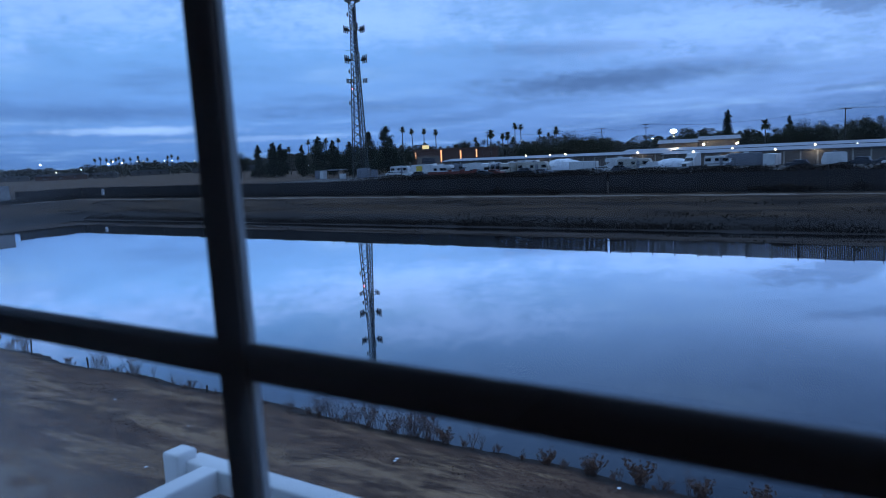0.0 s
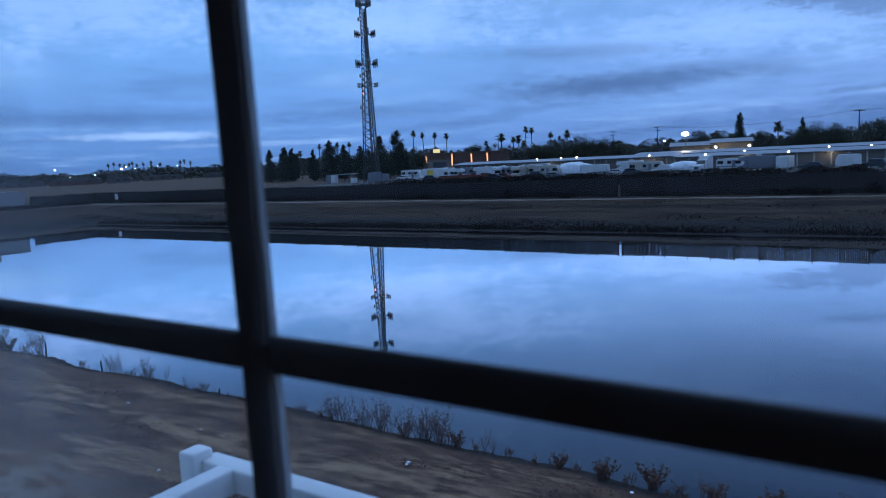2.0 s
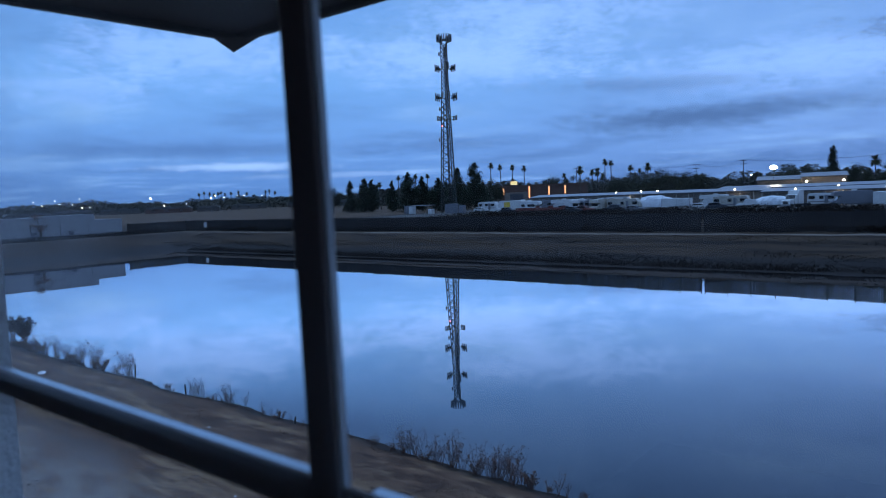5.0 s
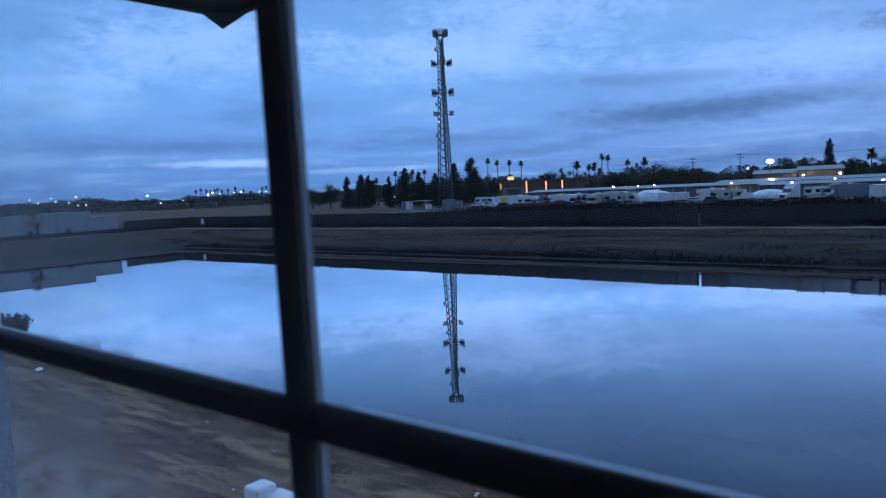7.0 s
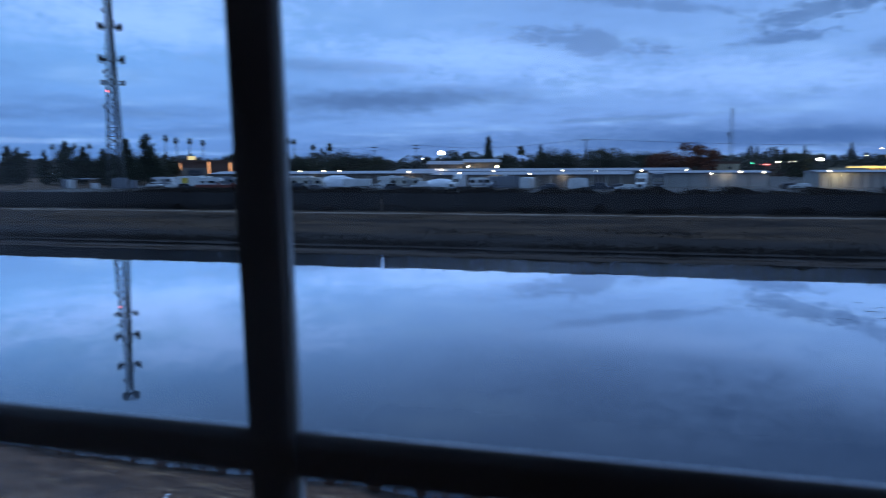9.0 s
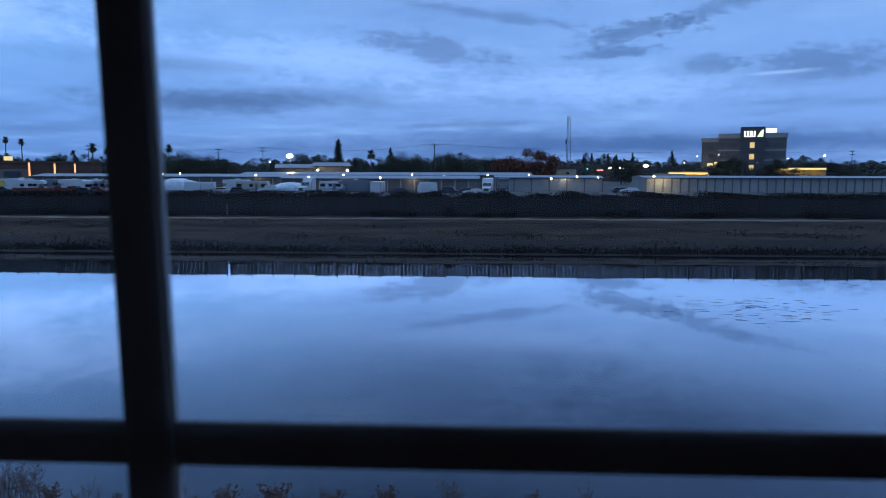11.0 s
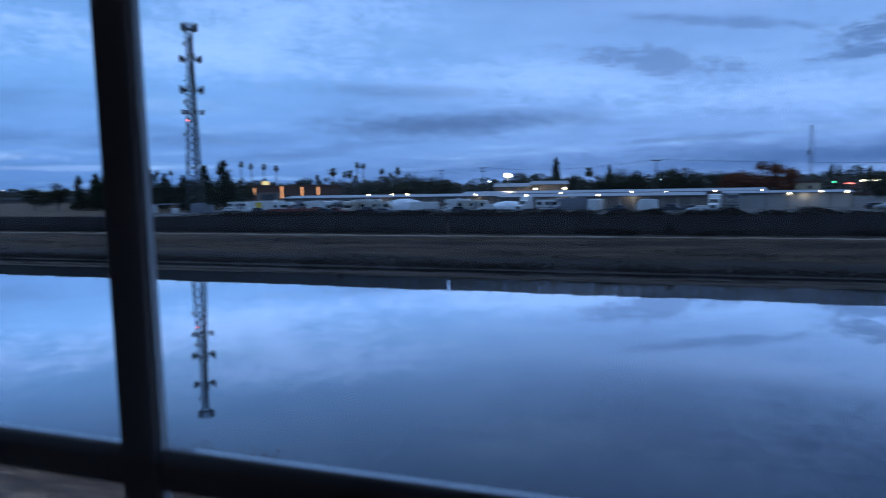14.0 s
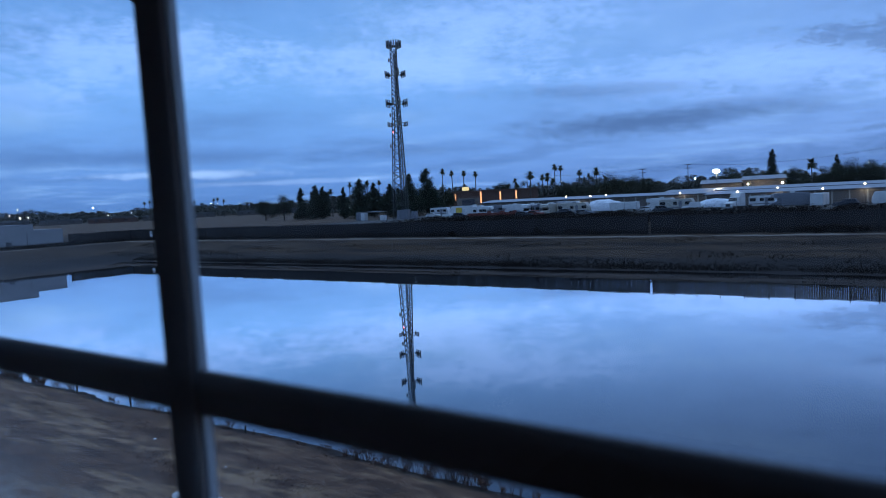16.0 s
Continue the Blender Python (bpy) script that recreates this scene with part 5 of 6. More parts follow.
def wall_lamp(x, y, z, label="small bright wall lamp at the eaves of a storage building", mat=None, r=0.19):
    l = thing("wall_lamp", (x, y, z), 0, label, "lamp", "lamps on the storage buildings")
    part("bracket", Geo().box(-0.05, 0.05, 0.0, 0.55, -0.05, 0.05), M_POST, l)
    part("lens", Geo().ball((0, -0.05, -0.02), r * 1.2, r * 0.8, r, 8, 6), mat or G_WARM, l, "glowing lens", True)


for az, y, z in ((-25.97, 175.5, 7.3), (-24.1, 175.5, 7.3), (-22.9, 175.5, 7.3), (-17.4, 175.4, 7.0), (-13.36, 162.5, 6.75), (-10.64, 183.4, 7.0), (-7.75, 162.5, 6.6), (-2.63, 183.4, 6.9),
                 (0.85, 183.4, 7.1), (4.1, 183.5, 7.1), (5.9, 171.4, 6.4), (7.9, 171.4, 6.75), (9.5, 171.3, 6.65), (13.7, 165.4, 7.0), (-5.2, 183.4, 7.1)):
    wall_lamp(y * math.tan(radians(az)), y, z)


def mast_lamp(at, h, mat, label, r=0.5, arm=0.0):
    l = thing("street_lamp", at, 0, label, "lamp", "lamp posts")
    part("pole", Geo().tube((0, 0, -0.2), (0, 0, h), 0.12, 0.07, 7).tube((0, 0, h), (arm, 0, h + 0.15), 0.05, None, 5), M_POST, l)
    hd = part("head", Geo().box(arm - r * 1.1, arm + r * 1.1, -r * 0.5, r * 0.3, h + 0.1, h + 0.35), M_HOTELDARK, l)
    part("lens", Geo().ball((arm, -r * 0.4, h + 0.05), r, r * 0.6, r * 0.62, 10, 6), mat, hd, "glowing lens", True)


mast_lamp(polar(-14.77, 220, GZ), 9.0, G_FLOOD, "tall flood lamp shining over the storage yard", 0.95)
mast_lamp(polar(13.1, 250, GZ), 6.4, G_FLOOD, "bright lamp post near the hotel drive", 0.7)
mast_lamp(polar(-16.5, 300, GZ), 8.0, G_COOL, "cool white street lamp among the trees", 0.35, 1.2)

# site office with two gabled roofs
office = thing("site_office", polar(-13.0, 240, GZ), 13, "pale low office with two shallow gabled metal roofs", "building")
for i, (x0, x1, h) in enumerate(((-12.0, -0.2, 5.6), (0.2, 12.0, 6.2))):
    part("wall", Geo().box(x0, x1, 0, 9, -0.2, h), M_WALLCREAM, office)
    g = Geo().poly([(x0 - 0.5, -0.7, h), (x1 + 0.5, -0.7, h), (x1 + 0.2, 4.5, h + 1.2), (x0 - 0.2, 4.5, h + 1.2)])
    g.poly([(x0 - 0.2, 4.5, h + 1.2), (x1 + 0.2, 4.5, h + 1.2), (x1 + 0.5, 9.7, h), (x0 - 0.5, 9.7, h)])
    part("roof", g, M_ROOF, office, "pale metal roof")
    part("fascia", Geo().box(x0 - 0.5, x1 + 0.5, -0.75, -0.705, h - 0.25, h + 0.02), M_HOTELDARK, office)
    for k in range(3):
        xx = x0 + 2 + k * 3.6
        part("door", Geo().box(xx, xx + 2.2, -0.04, -0.004, 0, 3.6), M_SIGN if i else M_ROLLER, office)
wall_lamp(*(Vector(polar(-12.64, 236, 0)) + Vector((0, 0, 8.15))), "bright wall lamp on the office front", G_FLOOD, 0.24)
wall_lamp(*(Vector(polar(-10.33, 238, 0)) + Vector((0, 0, 8.1))), "yellow wall lamp on the office corner", G_WARM, 0.34)

# masonry store with lit pilasters
store = thing("masonry_store", polar(-31.6, 285, GZ), 31, "long red-brown masonry building with glowing orange pilaster lights", "building")
part("wall", Geo().box(-17, 17, 0, 14, -0.3, 7.3), M_BRICK, store)
part("parapet", Geo().box(-17.3, 17.3, -0.3, 0.0, 7.0, 7.7), M_BRICK, store)
part("entrance", Geo().box(-15.2, -6.0, -1.4, -0.004, -0.2, 4.9), M_WALLCREAM, store, "pale entrance block")
part("doorway", Geo().box(-13.2, -8.0, -1.46, -1.404, 0, 4.3), M_HOTELDARK, store)
for x, z0, z1 in ((-15.8, 4.2, 6.6), (-5.6, 2.2, 7.2), (2.1, 2.8, 6.9), (8.4, 3.8, 6.9)):
    part("pilaster", Geo().box(x - 0.75, x + 0.75, -0.35, -0.004, 0, 7.2), M_BRICK, store)
    part("uplight", Geo().box(x - 0.28, x + 0.28, -0.42, -0.355, z0, z1), G_ORANGE, store, "orange glowing light strip")
part("lit_sign", Geo().box(-13.0, -10.4, 1.0, 1.2, 7.9, 9.3), G_WINDOW, store, "small yellow lit sign")

# hotel
HZ = GZ
hotel = thing("hotel", polar(20.2, 330, HZ), -20, "four-storey grey hotel with a dark central tower and lit signs", "building")
part("wall", Geo().box(-11.0, -2.6, 2, 16, -0.5, 18.6), M_HOTEL, hotel)
part("wall", Geo().box(7.0, 15.4, 1, 16, -0.5, 18.6), M_HOTEL, hotel)
part("wall", Geo().box(-18.0, -11.004, 4, 20, -0.5, 17.2), M_HOTEL, hotel, "grey side wing")
part("tower", Geo().box(-2.6, 7.0, 0, 14, -0.5, 23.2), M_HOTELDARK, hotel, "dark clad stair tower")
part("cornice", Geo().box(-11.3, -2.61, 1.7, 16, 18.6, 20.6), M_HOTELPALE, hotel, "pale roof band")
part("cornice", Geo().box(7.01, 15.8, 0.7, 16, 18.6, 20.6), M_HOTELPALE, hotel, "pale roof band")
part("cornice", Geo().box(-18.3, -11.31, 3.8, 20, 17.2, 18.9), M_HOTELPALE, hotel, "pale roof band")
for z in (4.6, 9.0, 13.2):
    part("string_course", Geo().box(-11.0, -2.61, 1.88, 1.996, z, z + 0.5), M_HOTELPALE, hotel)
    part("string_course", Geo().box(7.01, 15.4, 0.88, 0.996, z, z + 0.5), M_HOTELPALE, hotel)
for z, h in ((14.4, 2.3), (9.6, 2.2), (5.0, 2.2), (0.9, 1.2)):
    w = part("window", Geo().box(1.3, 3.1, -0.10, -0.004, z, z + h), G_STAIR, hotel, "lit yellow stair window")
    part("mullion", Geo().box(2.15, 2.25, -0.14, -0.104, z, z + h), M_HOTELDARK, w)
for xs, y in (((-9.6, -7.2, -4.8), 2), ((8.6, 11.0, 13.4), 1)):
    for x in xs:
        for z in (1.6, 6.0, 10.4, 14.8):
            part("window", Geo().box(x - 0.75, x + 0.75, y - 0.04, y - 0.004, z, z + 1.7), M_HOTELDARK, hotel, "dark room window")
for z in (2.0, 6.2, 10.4, 14.0):
    part("window", Geo().box(-15.4, -13.2, 3.95, 3.996, z, z + 1.8), M_HOTELDARK if z > 9 else G_WINDOW, hotel)
# roof signs as plain bright shapes
for x0, x1, z0, z1, mat in ((-1.2, -0.4, 19.6, 21.4, G_SIGN), (0.0, 0.8, 19.6, 21.4, G_SIGN), (1.2, 2.2, 19.6, 21.4, G_SIGN), (2.6, 3.3, 19.6, 21.4, G_SIGN), (-1.2, 3.3, 19.0, 19.35, G_SIGN)):
    part("sign_shape", Geo().box(x0, x1, -0.25, -0.12, z0, z1), mat, hotel, "white lit sign shape")
part("sign_shape", Geo().prism([(3.9, 19.0), (6.3, 19.0), (6.3, 22.2), (5.4, 21.4)], -0.25, -0.12), glow("lit_sign_green", (0.75, 1.0, 0.45), 1.4), hotel, "green and white lit sign shape")
part("sign_shape", Geo().box(7.4, 11.6, 4.4, 4.6, 20.9, 22.6), G_SIGN, hotel, "long white lit roof sign")
lamp_h = part("porch_light", Geo().box(-12.6, -11.2, 1.0, 1.3, 5.0, 8.5), G_WINDOW, hotel, "yellow lit porch")

# forecourts and shops near the hotel
for az, d, w, h, lit, lbl in ((16.2, 300, 7.5, 3.4, True, "yellow-lit forecourt canopy beside the hotel"), (23.8, 320, 9.5, 5.2, True, "yellow-lit drive-through building past the hotel"), (14.8, 290, 6.0, 2.6, False, "low pale shop behind the storage row")):
    c = thing("forecourt", polar(az, d, GZ), -az, lbl, "building", "lit forecourts")
    part("roof", Geo().box(-w, w, 0, 8, h, h + 1.0), M_SHOP, c, "tan canopy edge")
    part("wall", Geo().box(-w, w, 6, 8, -0.2, h), M_SHOP, c)
    for k in range(4):
        x = -w + 0.5 + k * (2 * w - 1) / 3
        part("column", Geo().box(x - 0.3, x + 0.3, 0.2, 0.8, -0.2, h), M_SHOP, c)
    if lit:
        part("soffit_light", Geo().box(-w + 0.6, w - 0.6, 1, 5, h - 0.10, h - 0.004), G_CANOPY, c, "glowing soffit panels")
        # added glowing strip, so the lit canopy shows from the front
        part("fascia_light", Geo().box(-w + 0.2, w - 0.2, -0.09, -0.004, h + 0.15, h + 0.6), G_CANOPY, c, "yellow glowing band standing in for the lit canopy")
shop = thing("tan_shop", polar(6.65, 300, GZ), -6, "tan flat-roofed shop behind the storage row", "building")
part("wall", Geo().box(-6.3, 6.3, 0, 10, -0.3, 5.3), M_SHOP, shop)
part("parapet", Geo().box(-6.5, 6.5, -0.15, 10.2, 5.3, 6.2), M_BRICK, shop)
part("window", Geo().box(-4.5, -3.2, -0.04, -0.004, 3.2, 4.2), M_GLASS, shop)
part("window", Geo().box(2.2, 3.4, -0.04, -0.004, 3.2, 4.2), M_GLASS, shop)
kiosk = thing("white_kiosk", polar(2.8, 330, GZ), 0, "small white kiosk with a lit front", "building")
part("wall", Geo().box(-3.0, 3.0, 0, 5, -0.3, 4.6), M_SIGN, kiosk)
part("roof", Geo().box(-3.3, 3.3, -0.4, 5.2, 4.6, 5.0), M_ROOF, kiosk)
bw = thing("brown_warehouse", polar(0.0, 420, GZ), 0, "long brown flat-roofed warehouse beyond the storage yard", "building")
part("wall", Geo().box(-55, 22, 0, 20, -0.3, 4.9), M_BRICK, bw)
part("parapet", Geo().box(-55.3, 22.3, -0.3, 20.2, 4.9, 5.5), M_BRICK, bw)
for k in range(3):
    part("shutter", Geo().box(-16 + k * 9, -12 + k * 9, -0.05, -0.004, 2.2, 4.0), M_SIGN, bw)
sg = thing("traffic_signal", polar(8.7, 320, GZ), 0, "green traffic signal on its pole", "signal")
part("pole", Geo().tube((0, 0, -0.2), (0, 0, 6.3), 0.12, 0.09), M_POST, sg)
part("head", Geo().box(-0.25, 0.25, -0.2, 0.2, 5.2, 6.4), M_HOTELDARK, sg)
part("lens", Geo().ball((0, -0.22, 5.5), 0.3, 0.12, 0.3, 8, 5), G_GREEN, sg)
rs2 = thing("shop_fascia_lights", polar(9.8, 325, GZ), -8, "row of warm and red shop lights over a dark shop front", "building")
part("wall", Geo().box(-5, 12, 0, 8, -0.2, 5.4), M_BRICK, rs2)
part("fascia_light", Geo().box(-4.0, 0.5, -0.1, -0.004, 4.7, 5.1), G_RED, rs2, "red lit fascia")
for k in range(4):
    part("fascia_light", Geo().box(3.0 + k * 2, 4.2 + k * 2, -0.1, -0.004, 5.6, 6.1), G_WARM, rs2, "warm lit fascia")

# grey-white block wall and sheds on the end bank
lw = thing("block_wall_building", (-151.5, 0, 2.9), 0, "stepped grey-white block building on the end bank", "building")
for y0, y1, z in ((68.2, 74.0, 3.2), (58.5, 68.196, 4.4), (44.0, 58.496, 4.15), (20.0, 43.996, 4.9)):
    part("wall", Geo().box(-9, 0, y0, y1, -0.4, z), M_LEFTWALL, lw)
    part("coping", Geo().box(-9.1, 0.08, y0, y1, z + 0.004, z + 0.14), M_LEFTWALL, lw)
for y in (47.0, 56.3, 63.4):
    part("doorway", Geo().box(0.004, 0.06, y - 0.5, y + 0.5, -0.3, 1.3), M_HOTELDARK, lw)
for k in range(9):
    part("wall_joint", Geo().box(0.004, 0.05, 22 + k * 5.6, 22.16 + k * 5.6, -0.3, 3.0), M_HOTEL, lw)

# thin radio mast and utility poles
rm = thing("radio_mast", polar(7.2, 400, GZ), 10, "thin lattice radio mast above the far trees", "mast")
for i in range(3):
    a = radians(120 * i)
    part("leg", Geo().tube((1.5 * math.cos(a), 1.5 * math.sin(a), -0.3), (1.0 * math.cos(a), 1.0 * math.sin(a), 34), 0.12, 0.10, 5), M_ANT, rm)
g = Geo()
for k in range(20):
    r0, r1 = 1.5 - 0.5 * k / 20, 1.5 - 0.5 * (k + 1) / 20
    for i in range(3):
        a, b = radians(120 * i), radians(120 * i + 120)
        g.tube((r0 * math.cos(a), r0 * math.sin(a), k * 1.7), (r1 * math.cos(b), r1 * math.sin(b), k * 1.7 + 1.7), 0.06, None, 3)
part("bracing", g, M_ANT, rm)
part("whip_antenna", Geo().tube((0, 0, 33), (0, 0, 38), 0.06, 0.03, 4).tube((-1.2, 0, 20), (1.2, 0, 20), 0.1, None, 4).box(-1.6, -1.1, -0.3, 0.3, 19, 21.5), M_STEEL, rm)


def utility_pole(at, h, label, arms=2):
    p = thing("utility_pole", at, 8, label, "pole", "utility poles")
    part("pole", Geo().tube((0, 0, -0.5), (0, 0, h), 0.17, 0.11, 8), M_WOODPOLE, p)
    for k in range(arms):
        ar = part("crossarm", Geo().box(-1.3, 1.3, -0.07, 0.07, h - 0.5 - k * 1.3, h - 0.33 - k * 1.3), M_WOODPOLE, p)
        for x in (-1.15, -0.5, 0.5, 1.15):
            part("insulator", Geo().tube((x, 0, h - 0.33 - k * 1.3), (x, 0, h - 0.12 - k * 1.3), 0.06), M_ANT, ar)


POLES = [(polar(-20.1, 290, GZ), 13.0), (polar(-16.8, 290, GZ), 13.8), (polar(-3.4, 200, GZ), 12.3), (polar(27.0, 330, GZ), 13.0), (polar(-29.0, 300, GZ), 14.0)]
for p, h in POLES:
    utility_pole(p, h, "dark wooden utility pole with crossarms", 1 if h < 12.5 else 2)


def wire(a, b, sag):
    g, n = Geo(), 14
    a, b = Vector(a), Vector(b)
    pts = [a.lerp(b, i / n) - Vector((0, 0, sag * 4 * (i / n) * (1 - i / n))) for i in range(n + 1)]
    for p, q in zip(pts, pts[1:]):
        g.tube(p, q, 0.022, None, 3)
    tagged(part("power_line", g, M_WOODPOLE), "thin black power line slung between utility poles", "cable", "power lines")


for i, j in ((4, 0), (0, 1), (1, 2), (2, 3)):
    for off in (-1.15, 1.15):
        (a, ha), (b, hb) = POLES[i], POLES[j]
        wire((a[0] + off, a[1], a[2] + ha - 0.1), (b[0] + off, b[1], b[2] + hb - 0.1), 1.8)

# ---------------------------------------------------------------- trees


def palm_meshes(h, seed, crown=2.0):
    rnd, t, c = random.Random(seed), Geo(), Geo()
    bend = rnd.uniform(-0.5, 0.5)
    pts = [Vector((bend * (i / 6) ** 2, 0, h * i / 6 - (0.3 if i == 0 else 0))) for i in range(7)]
    for i in range(6):
        t.tube(pts[i], pts[i + 1], 0.24 - 0.015 * i, 0.24 - 0.015 * (i + 1), 7)
    top = pts[-1]
    for _ in range(64):
        a, e = rnd.uniform(0, 6.283), rnd.uniform(-0.9, 1.3)
        d = Vector((math.cos(a) * math.cos(e), math.sin(a) * math.cos(e), math.sin(e)))
        length = crown * rnd.uniform(0.75, 1.05)
        side = d.cross(Vector((0, 0, 1))).normalized()
        p = top.copy()
        for j in range(4):
            q = p + d * length / 4
            w0, w1 = 0.30 * crown / 2 * (0.5, 1.0, 0.9, 0.6)[j], 0.30 * crown / 2 * (1.0, 0.9, 0.6, 0.1)[j]
            c.poly([p - side * w0, p + side * w0, q + side * w1, q - side * w1])
            p = q
            d = (d - Vector((0, 0, 0.28))).normalized()
    return t, c


def palm(az, d, top_el, label="tall fan palm with a small dark crown", crown=2.0, seed=0):
    h = 8.5 + d * math.tan(radians(top_el)) - GZ - crown * 0.6
    p = thing("palm_tree", polar(az, d, GZ), 40 * seed, label, "palm tree", "palms on the skyline")
    t, c = palm_meshes(h, seed, crown * 0.92)
    part("trunk", t, M_TRUNK, p, "", True)
    part("crown", c, M_FROND, p, "dark fan fronds")


for i, (az, d, el, cr) in enumerate(((-35.78, 300, 2.36, 2.0), (-34.93, 300, 2.19, 1.9), (-34.08, 300, 2.16, 1.9), (-33.10, 300, 2.02, 1.9), (-28.75, 250, 1.82, 2.3), (-27.78, 270, 1.51, 1.8),
                                     (-27.35, 250, 1.60, 2.2), (-26.82, 290, 2.26, 2.0), (-26.34, 290, 2.19, 2.0), (-24.89, 290, 1.73, 1.9), (-23.61, 270, 1.79, 2.4), (-24.2, 340, 1.4, 1.6),
                                     (-43.17, 300, 1.65, 1.7), (-41.8, 300, 1.75, 1.7), (-40.9, 330, 1.72, 1.8), (-44.6, 300, 1.2, 1.8), (-8.45, 260, 1.55, 2.9), (-27.0, 300, 1.2, 1.9), (-29.9, 320, 1.3, 2.0))):
    palm(az, d, el, "tall fan palm with a small dark crown" if cr < 2.2 else "stout fan palm with a full dark crown", cr, i)
for i in range(13):
    az = -58.5 + (0.0, 0.35, 1.1, 1.35, 1.6, 1.9, 2.3, 2.9, 3.5, 4.9, 5.2, 5.6, 0.8)[i]
    palm(az, 520, 0.88 + 0.10 * math.sin(i * 2.1), "far palm on the town skyline", 1.8, 40 + i)


def conifer(az, d, top_el, wide, label, seed, mat=None, ragged=0.35, base_el=None):
    h = 8.5 + d * math.tan(radians(top_el)) - GZ
    rnd, t, c = random.Random(seed), Geo(), Geo()
    wide *= 1.95
    t.tube((0, 0, -0.3), (0, 0, h * 0.9), 0.28, 0.05, 7)
    lobes = []
    k = int(16 + 2 * h)
    for i in range(k):
        f = (i / k) ** 1.15
        z = h * (0.10 + 0.88 * f)
        r = wide * (1 - f) ** 0.75 * (0.80 + 0.20 * math.sin(7.0 * f + seed)) * rnd.uniform(1 - ragged, 1.15) + 0.22
        a = rnd.uniform(0, 6.283)
        lobes.append((Vector((math.cos(a), math.sin(a), 0)) * r * 0.55 + Vector((0, 0, z)), r * 0.62))
        t.tube((0, 0, z - 0.2), lobes[-1][0], 0.07, 0.03, 4)
    for p, r in lobes:
        for _ in range(int(45 + 85 * r)):
            v = Vector((rnd.gauss(0, 1), rnd.gauss(0, 1), rnd.gauss(0, 0.8))) * r * 0.48
            c.tuft(p + v, 0.19, rnd)
    o = thing("pine_tree", polar(az, d, GZ), 0, label, "tree", "conifers by the mast")
    part("trunk", t, M_TRUNK, o)
    part("crown", c, mat or M_PINE, o)


PINE = "dark ragged pine standing in the field edge"
for i, (az, d, el, w) in enumerate(((-42.36, 235, 1.97, 2.9), (-41.29, 240, 1.62, 2.3), (-40.02, 235, 1.44, 2.6), (-38.45, 228, 2.2, 2.7), (-37.06, 232, 2.55, 3.6), (-47.0, 260, 1.46, 1.7),                                     (-45.9, 258, 1.6, 2.8), (-45.3, 258, 1.5, 2.4), (-43.7, 245, 1.35, 1.6), (-39.3, 245, 1.1, 2.6), (-36.5, 255, 0.7, 2.4))):
    conifer(az, d, el, w, PINE, 60 + i)
conifer(-11.0, 330, 2.47, 2.6, "tall pointed conifer above the far trees", 90)
conifer(-6.9, 330, 1.8, 1.3, "slim conifer above the far trees", 91)
for i in range(7):
    conifer(8.4 + i * 0.62, 480, 1.15 + 0.25 * math.sin(i * 2.3), 1.5, "slim far conifer on the skyline", 92 + i)
conifer(15.0, 450, 1.5, 2.6, "dark far conifer near the hotel", 99)


def broad(az, d, top_el, wide, label, seed, mat=None, leaf=0.17):
    h = 8.5 + d * math.tan(radians(top_el)) - GZ
    rnd, t, c = random.Random(seed), Geo(), Geo()
    t.tube((0, 0, -0.3), (0.1, 0, h * 0.4), 0.32, 0.22, 7)
    for _ in range(int(9 + wide * 1.6)):
        a, rr = rnd.uniform(0, 6.283), wide * math.sqrt(rnd.random())
        p = Vector((math.cos(a) * rr, math.sin(a) * rr, h * rnd.uniform(0.30, 0.92) * (1 - 0.32 * (rr / wide) ** 2)))
        r = rnd.uniform(1.0, 1.9) * min(1.5, wide / 3.5)
        t.tube((0.05, 0, h * 0.35), p, 0.12, 0.04, 5)
        for _ in range(int((70 + 60 * r) * 2.1)):
            v = Vector((rnd.gauss(0, 1), rnd.gauss(0, 1), rnd.gauss(0, 0.75))) * r * 0.55
            c.tuft(p + v, leaf, rnd)
    o = thing("broadleaf_tree", polar(az, d, GZ), 0, label, "tree", "broadleaf trees beyond the yard")
    part("trunk", t, M_TRUNK, o)
    part("crown", c, mat or M_LEAF, o)


DULL = "dull green broadleaf tree behind the storage yard"
for i, (az, d, el, w) in enumerate(((-22.05, 250, 1.41, 6.5), (-20.6, 255, 1.0, 5.5), (-25.6, 260, 0.8, 5.0), (-23.6, 245, 0.7, 4.5), (-30.6, 330, 1.3, 4.5), (-29.4, 335, 1.45, 4.2), (-33.9, 320, 0.9, 4.0), (-31.6, 330, 1.35, 4.5),
                                    (-9.3, 300, 0.95, 4.5), (-7.3, 300, 1.1, 5.0), (-6.2, 310, 1.55, 6.0), (-4.8, 300, 1.2, 5.0), (-2.6, 310, 1.35, 5.5), (-1.0, 310, 1.2, 5.0), (0.9, 330, 1.0, 5.0), (-12.2, 310, 1.2, 6.0), (-13.9, 320, 1.0, 5.0),
                                    (11.3, 260, 0.75, 4.0), (12.2, 255, 0.45, 3.2), (18.6, 316, 1.0, 3.4), (19.5, 315, 1.15, 3.2), (22.4, 315, 1.0, 3.2), (21.8, 317, 0.75, 2.4), (24.4, 330, 0.9, 3.0), (26.2, 330, 0.8, 4.0), (-48.4, 270, 0.9, 4.0), (-49.8, 290, 0.75, 4.0), (-35.4, 262, 0.7, 3.0))):
    broad(az, d, el, w, DULL, 120 + i)
broad(4.6, 290, 1.62, 8.0, "rust-red autumn tree by the tan shop", 150, M_REDLEAF, 0.27)
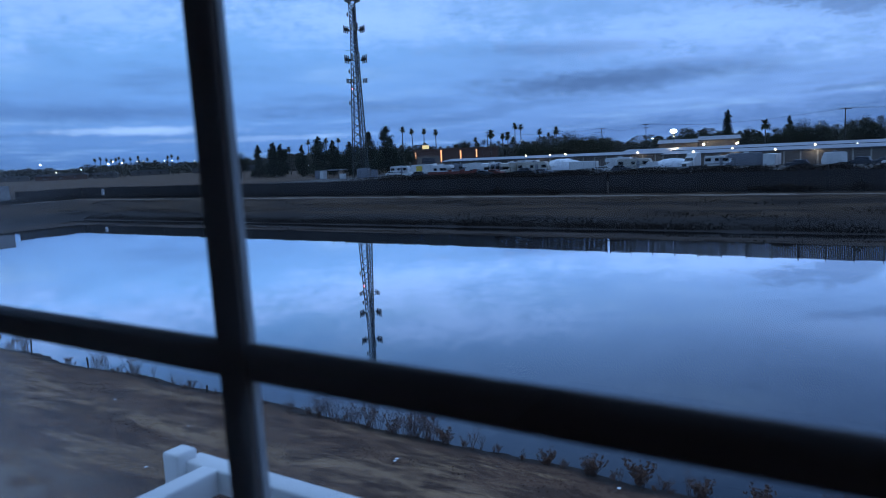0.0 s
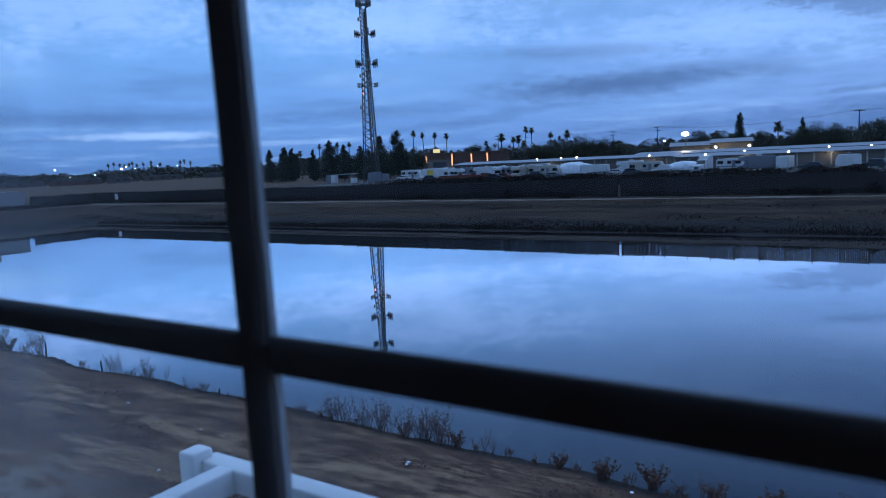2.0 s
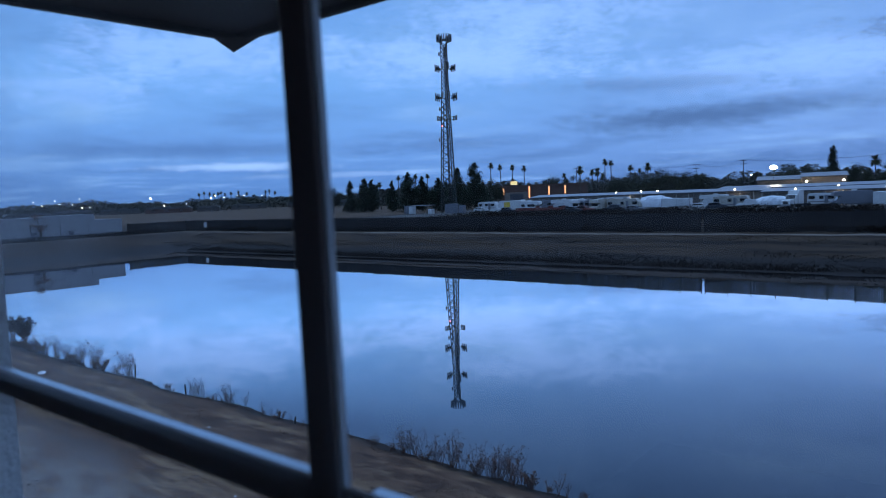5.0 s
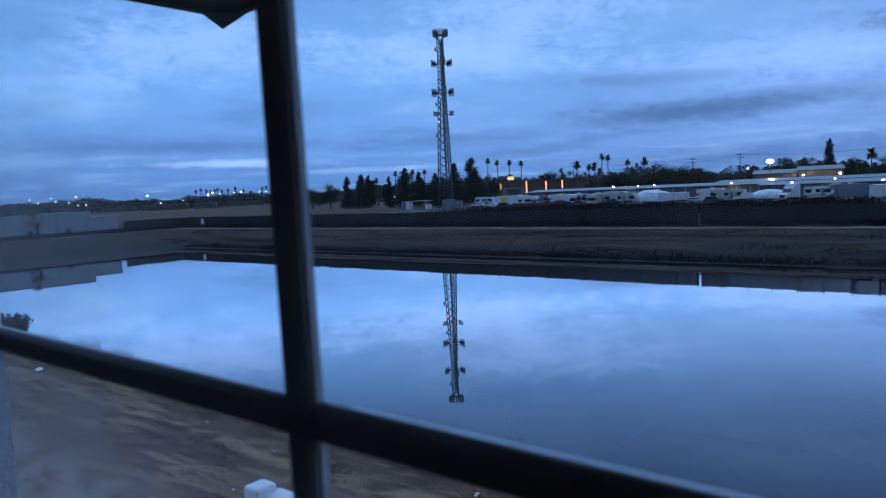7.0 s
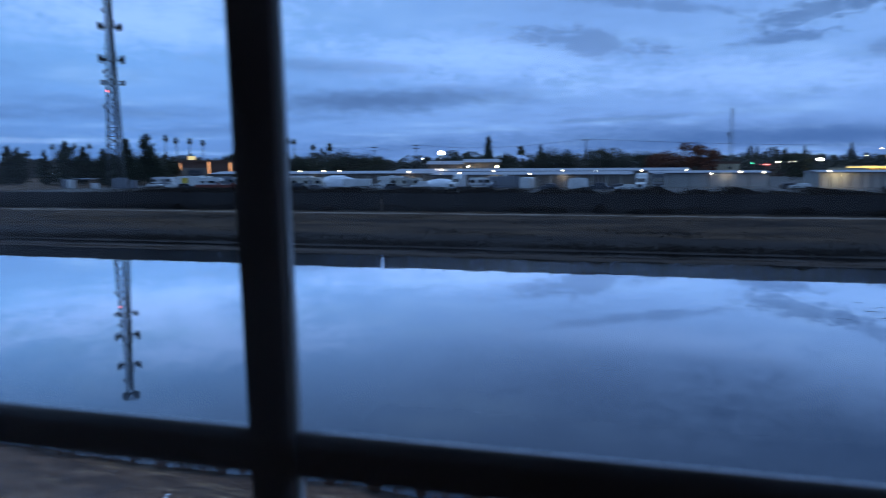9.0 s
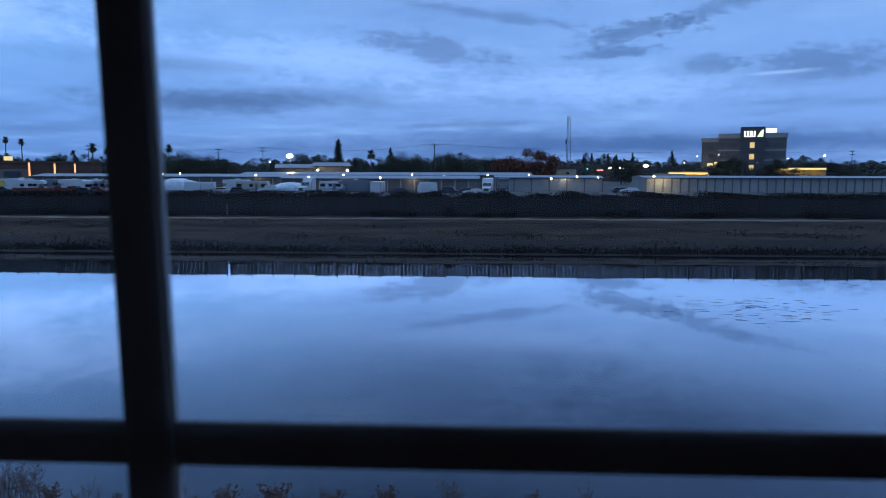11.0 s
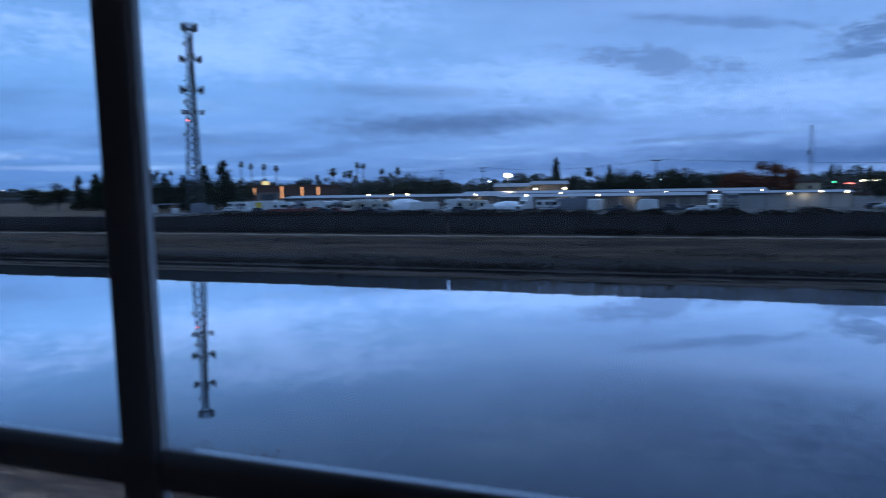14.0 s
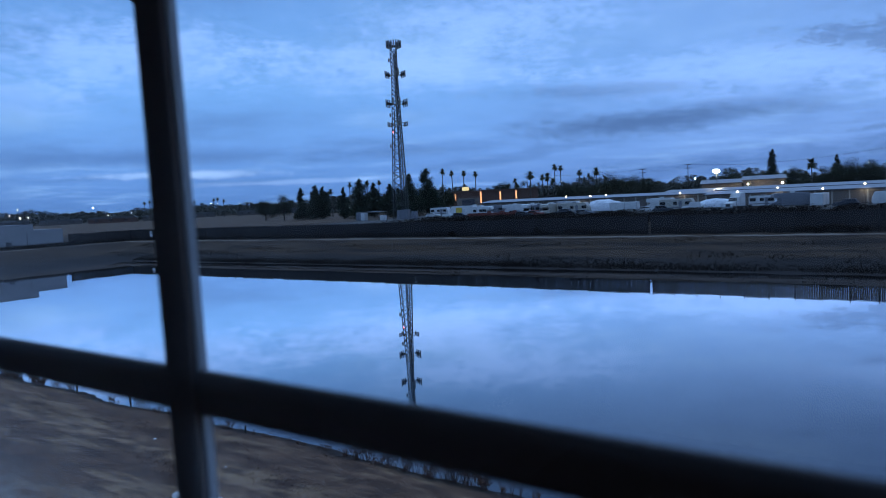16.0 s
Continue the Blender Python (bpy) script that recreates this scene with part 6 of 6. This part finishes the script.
broad(2.7, 294, 1.0, 5.5, "rust-red autumn tree by the tan shop", 151, M_REDLEAF, 0.27)
broad(-69.2, 162, 0.15, 1.7, "small bare grey tree before the block wall", 152, M_WEED, 0.07)


def far_woods(az0, az1, d, el, count, seed, label, leaf=1.1):
    """Uncounted trees of the skyline as one ragged stand: rounded crowns over a low hedge."""
    rnd, g = random.Random(seed), Geo()
    az = az0
    k = d * 0.01745
    while az < az1:
        az += rnd.uniform(0.22, 0.6)
        dd = d * rnd.uniform(0.94, 1.07)
        swell = 0.75 + 0.30 * math.sin(az * 0.55 + seed) + 0.18 * math.sin(az * 1.7 + 2 * seed)
        h = (8.5 - GZ) + d * math.tan(radians(el * max(0.25, swell) * rnd.uniform(0.75, 1.15)))
        w = rnd.uniform(0.30, 0.62) * k
        x, y, _ = polar(az, dd)
        for _ in range(count):
            a, e = rnd.uniform(0, 6.283), rnd.uniform(-0.5, 1.57)
            r = rnd.random() ** 0.4
            g.tuft((x + w * r * math.cos(a) * math.cos(e), y + w * r * math.sin(a) * math.cos(e), GZ + h * 0.55 + h * 0.45 * r * math.sin(e)), leaf, rnd, 0.7)
        for _ in range(count // 2):
            g.tuft((x + rnd.gauss(0, w), y + rnd.gauss(0, w * 0.5), GZ + h * 0.6 * rnd.random()), leaf * 1.4, rnd, 0.7)
    return tagged(part("far_woods", g, M_HAZELEAF), label, "trees", "", "stuff")


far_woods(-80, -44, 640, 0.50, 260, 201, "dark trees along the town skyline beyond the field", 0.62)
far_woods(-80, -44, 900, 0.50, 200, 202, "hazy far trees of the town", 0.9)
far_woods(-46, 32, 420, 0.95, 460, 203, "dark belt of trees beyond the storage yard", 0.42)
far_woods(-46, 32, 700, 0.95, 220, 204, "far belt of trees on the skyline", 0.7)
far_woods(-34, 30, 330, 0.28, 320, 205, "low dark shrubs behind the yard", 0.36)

# town beyond the field
rnd = random.Random(31)
for i in range(9):
    az = -73 + i * 3.1 + rnd.uniform(-0.5, 0.5)
    w = rnd.uniform(7, 16)
    b = thing("town_house", polar(az, 560 + rnd.uniform(-30, 40), GZ), -az + rnd.uniform(-15, 15), "low pale building of the town beyond the field", "building", "town buildings")
    h = rnd.uniform(2.4, 3.4)
    part("wall", Geo().box(-w, w, 0, 9, -0.3, h), rnd.choice((M_HOTEL, M_ROLLER, M_BRICK)), b)
    part("roof", Geo().prism([(-w - 0.5, h + 0.004), (w + 0.5, h + 0.004), (w * 0.85, h + 1.3), (-w * 0.85, h + 1.3)], -0.5, 9.5), M_HOTEL, b)
    for k in range(3):
        part("window", Geo().box(-w * 0.7 + k * w * 0.6, -w * 0.7 + k * w * 0.6 + 1.6, -0.06, -0.004, 1.2, 2.5), M_GLASS, b)
for az, el, d, r, m in ((-72.0, 0.05, 420, 0.75, G_WARM), (-71.7, 0.28, 440, 0.6, G_WARM), (-69.5, 0.6, 480, 0.5, G_COOL), (-69.0, 0.35, 470, 0.45, G_WARM), (-68.2, 0.65, 500, 0.55, G_COOL), (-67.9, 0.4, 470, 0.4, G_COOL), (-67.1, 0.3, 460, 0.45, G_WARM),
                        (-66.6, 0.7, 450, 0.6, G_WARM), (-66.5, 0.1, 430, 0.7, G_WARM), (-66.0, 0.1, 430, 0.5, G_WARM), (-61.9, 0.58, 430, 0.85, G_COOL), (-61.0, 0.0, 420, 0.5, G_WARM), (-59.4, 0.1, 440, 0.5, G_COOL),
                        (-57.6, 0.45, 420, 0.8, G_COOL), (-57.3, 0.6, 430, 0.6, G_WARM), (-56.7, 0.45, 440, 0.55, G_COOL), (-55.7, 0.55, 460, 0.35, G_WARM), (-55.2, 0.55, 460, 0.35, G_WARM), (-53.8, 0.5, 460, 0.45, G_COOL), (-53.3, 0.5, 460, 0.4, G_COOL),
                        (-51.7, 0.4, 450, 0.35, G_WARM), (-49.0, -0.05, 400, 0.5, G_COOL), (-45.8, 0.7, 300, 0.25, G_COOL), (-43.3, -0.35, 330, 0.6, G_COOL), (-41.9, 0.3, 330, 0.25, G_WARM),
                        (-26.3, 0.85, 300, 0.2, G_COOL), (-20.8, 0.55, 300, 0.25, G_GREEN), (-21.4, 0.75, 310, 0.2, G_COOL), (-6.4, 0.75, 330, 0.25, G_COOL), (-9.2, 0.35, 320, 0.2, G_COOL), (-5.0, 1.0, 340, 0.2, G_WARM), (-3.0, 0.5, 330, 0.3, G_COOL),
                        (1.0, 0.55, 350, 0.25, G_COOL), (-0.4, 0.35, 350, 0.25, G_WARM), (15.9, 0.5, 320, 0.3, G_WARM), (16.8, 1.0, 320, 0.35, G_WARM), (18.3, 1.1, 322, 0.35, G_WARM), (23.0, 0.8, 330, 0.35, G_COOL), (21.0, 0.55, 316, 0.2, G_COOL), (25.3, 1.0, 330, 0.6, G_WARM)):
    mast_lamp(polar(az, d, GZ), 8.5 + d * math.tan(radians(el)) - GZ, m, "lit street lamp beyond the basin", r * 0.80)


# ---------------------------------------------------------------- light thrown by the brightest lamps
def lamp_light(at, power, col, size=0.6):
    d = bpy.data.lights.new("lamp_light", "POINT")
    d.energy, d.color, d.shadow_soft_size = power, col, size
    o = new("lamp_light", d)
    o.location = at


lamp_light((*polar(-14.77, 218.5)[:2], 12.0), 2600, (1.0, 0.85, 0.6))
for az, y, z in ((-25.0, 174.6, 7.0), (-17.4, 174.4, 6.9), (-10.6, 161.6, 6.4), (-5.2, 161.6, 6.4), (7.0, 170.6, 6.3)):
    lamp_light((y * math.tan(radians(az)), y, z), 110, (1.0, 0.88, 0.68), 0.3)
lamp_light((42.0, 163.2, 6.3), 600, (1.0, 0.82, 0.45))
lamp_light((*polar(17.7, 324.0)[:2], 6.5), 2600, (1.0, 0.70, 0.25))
lamp_light((*polar(16.2, 296.0)[:2], 6.0), 700, (1.0, 0.70, 0.22))
lamp_light((*polar(23.8, 315.0)[:2], 6.5), 700, (1.0, 0.70, 0.22))
lamp_light((*polar(-12.64, 234.5)[:2], 8.0), 700, (1.0, 0.85, 0.6))
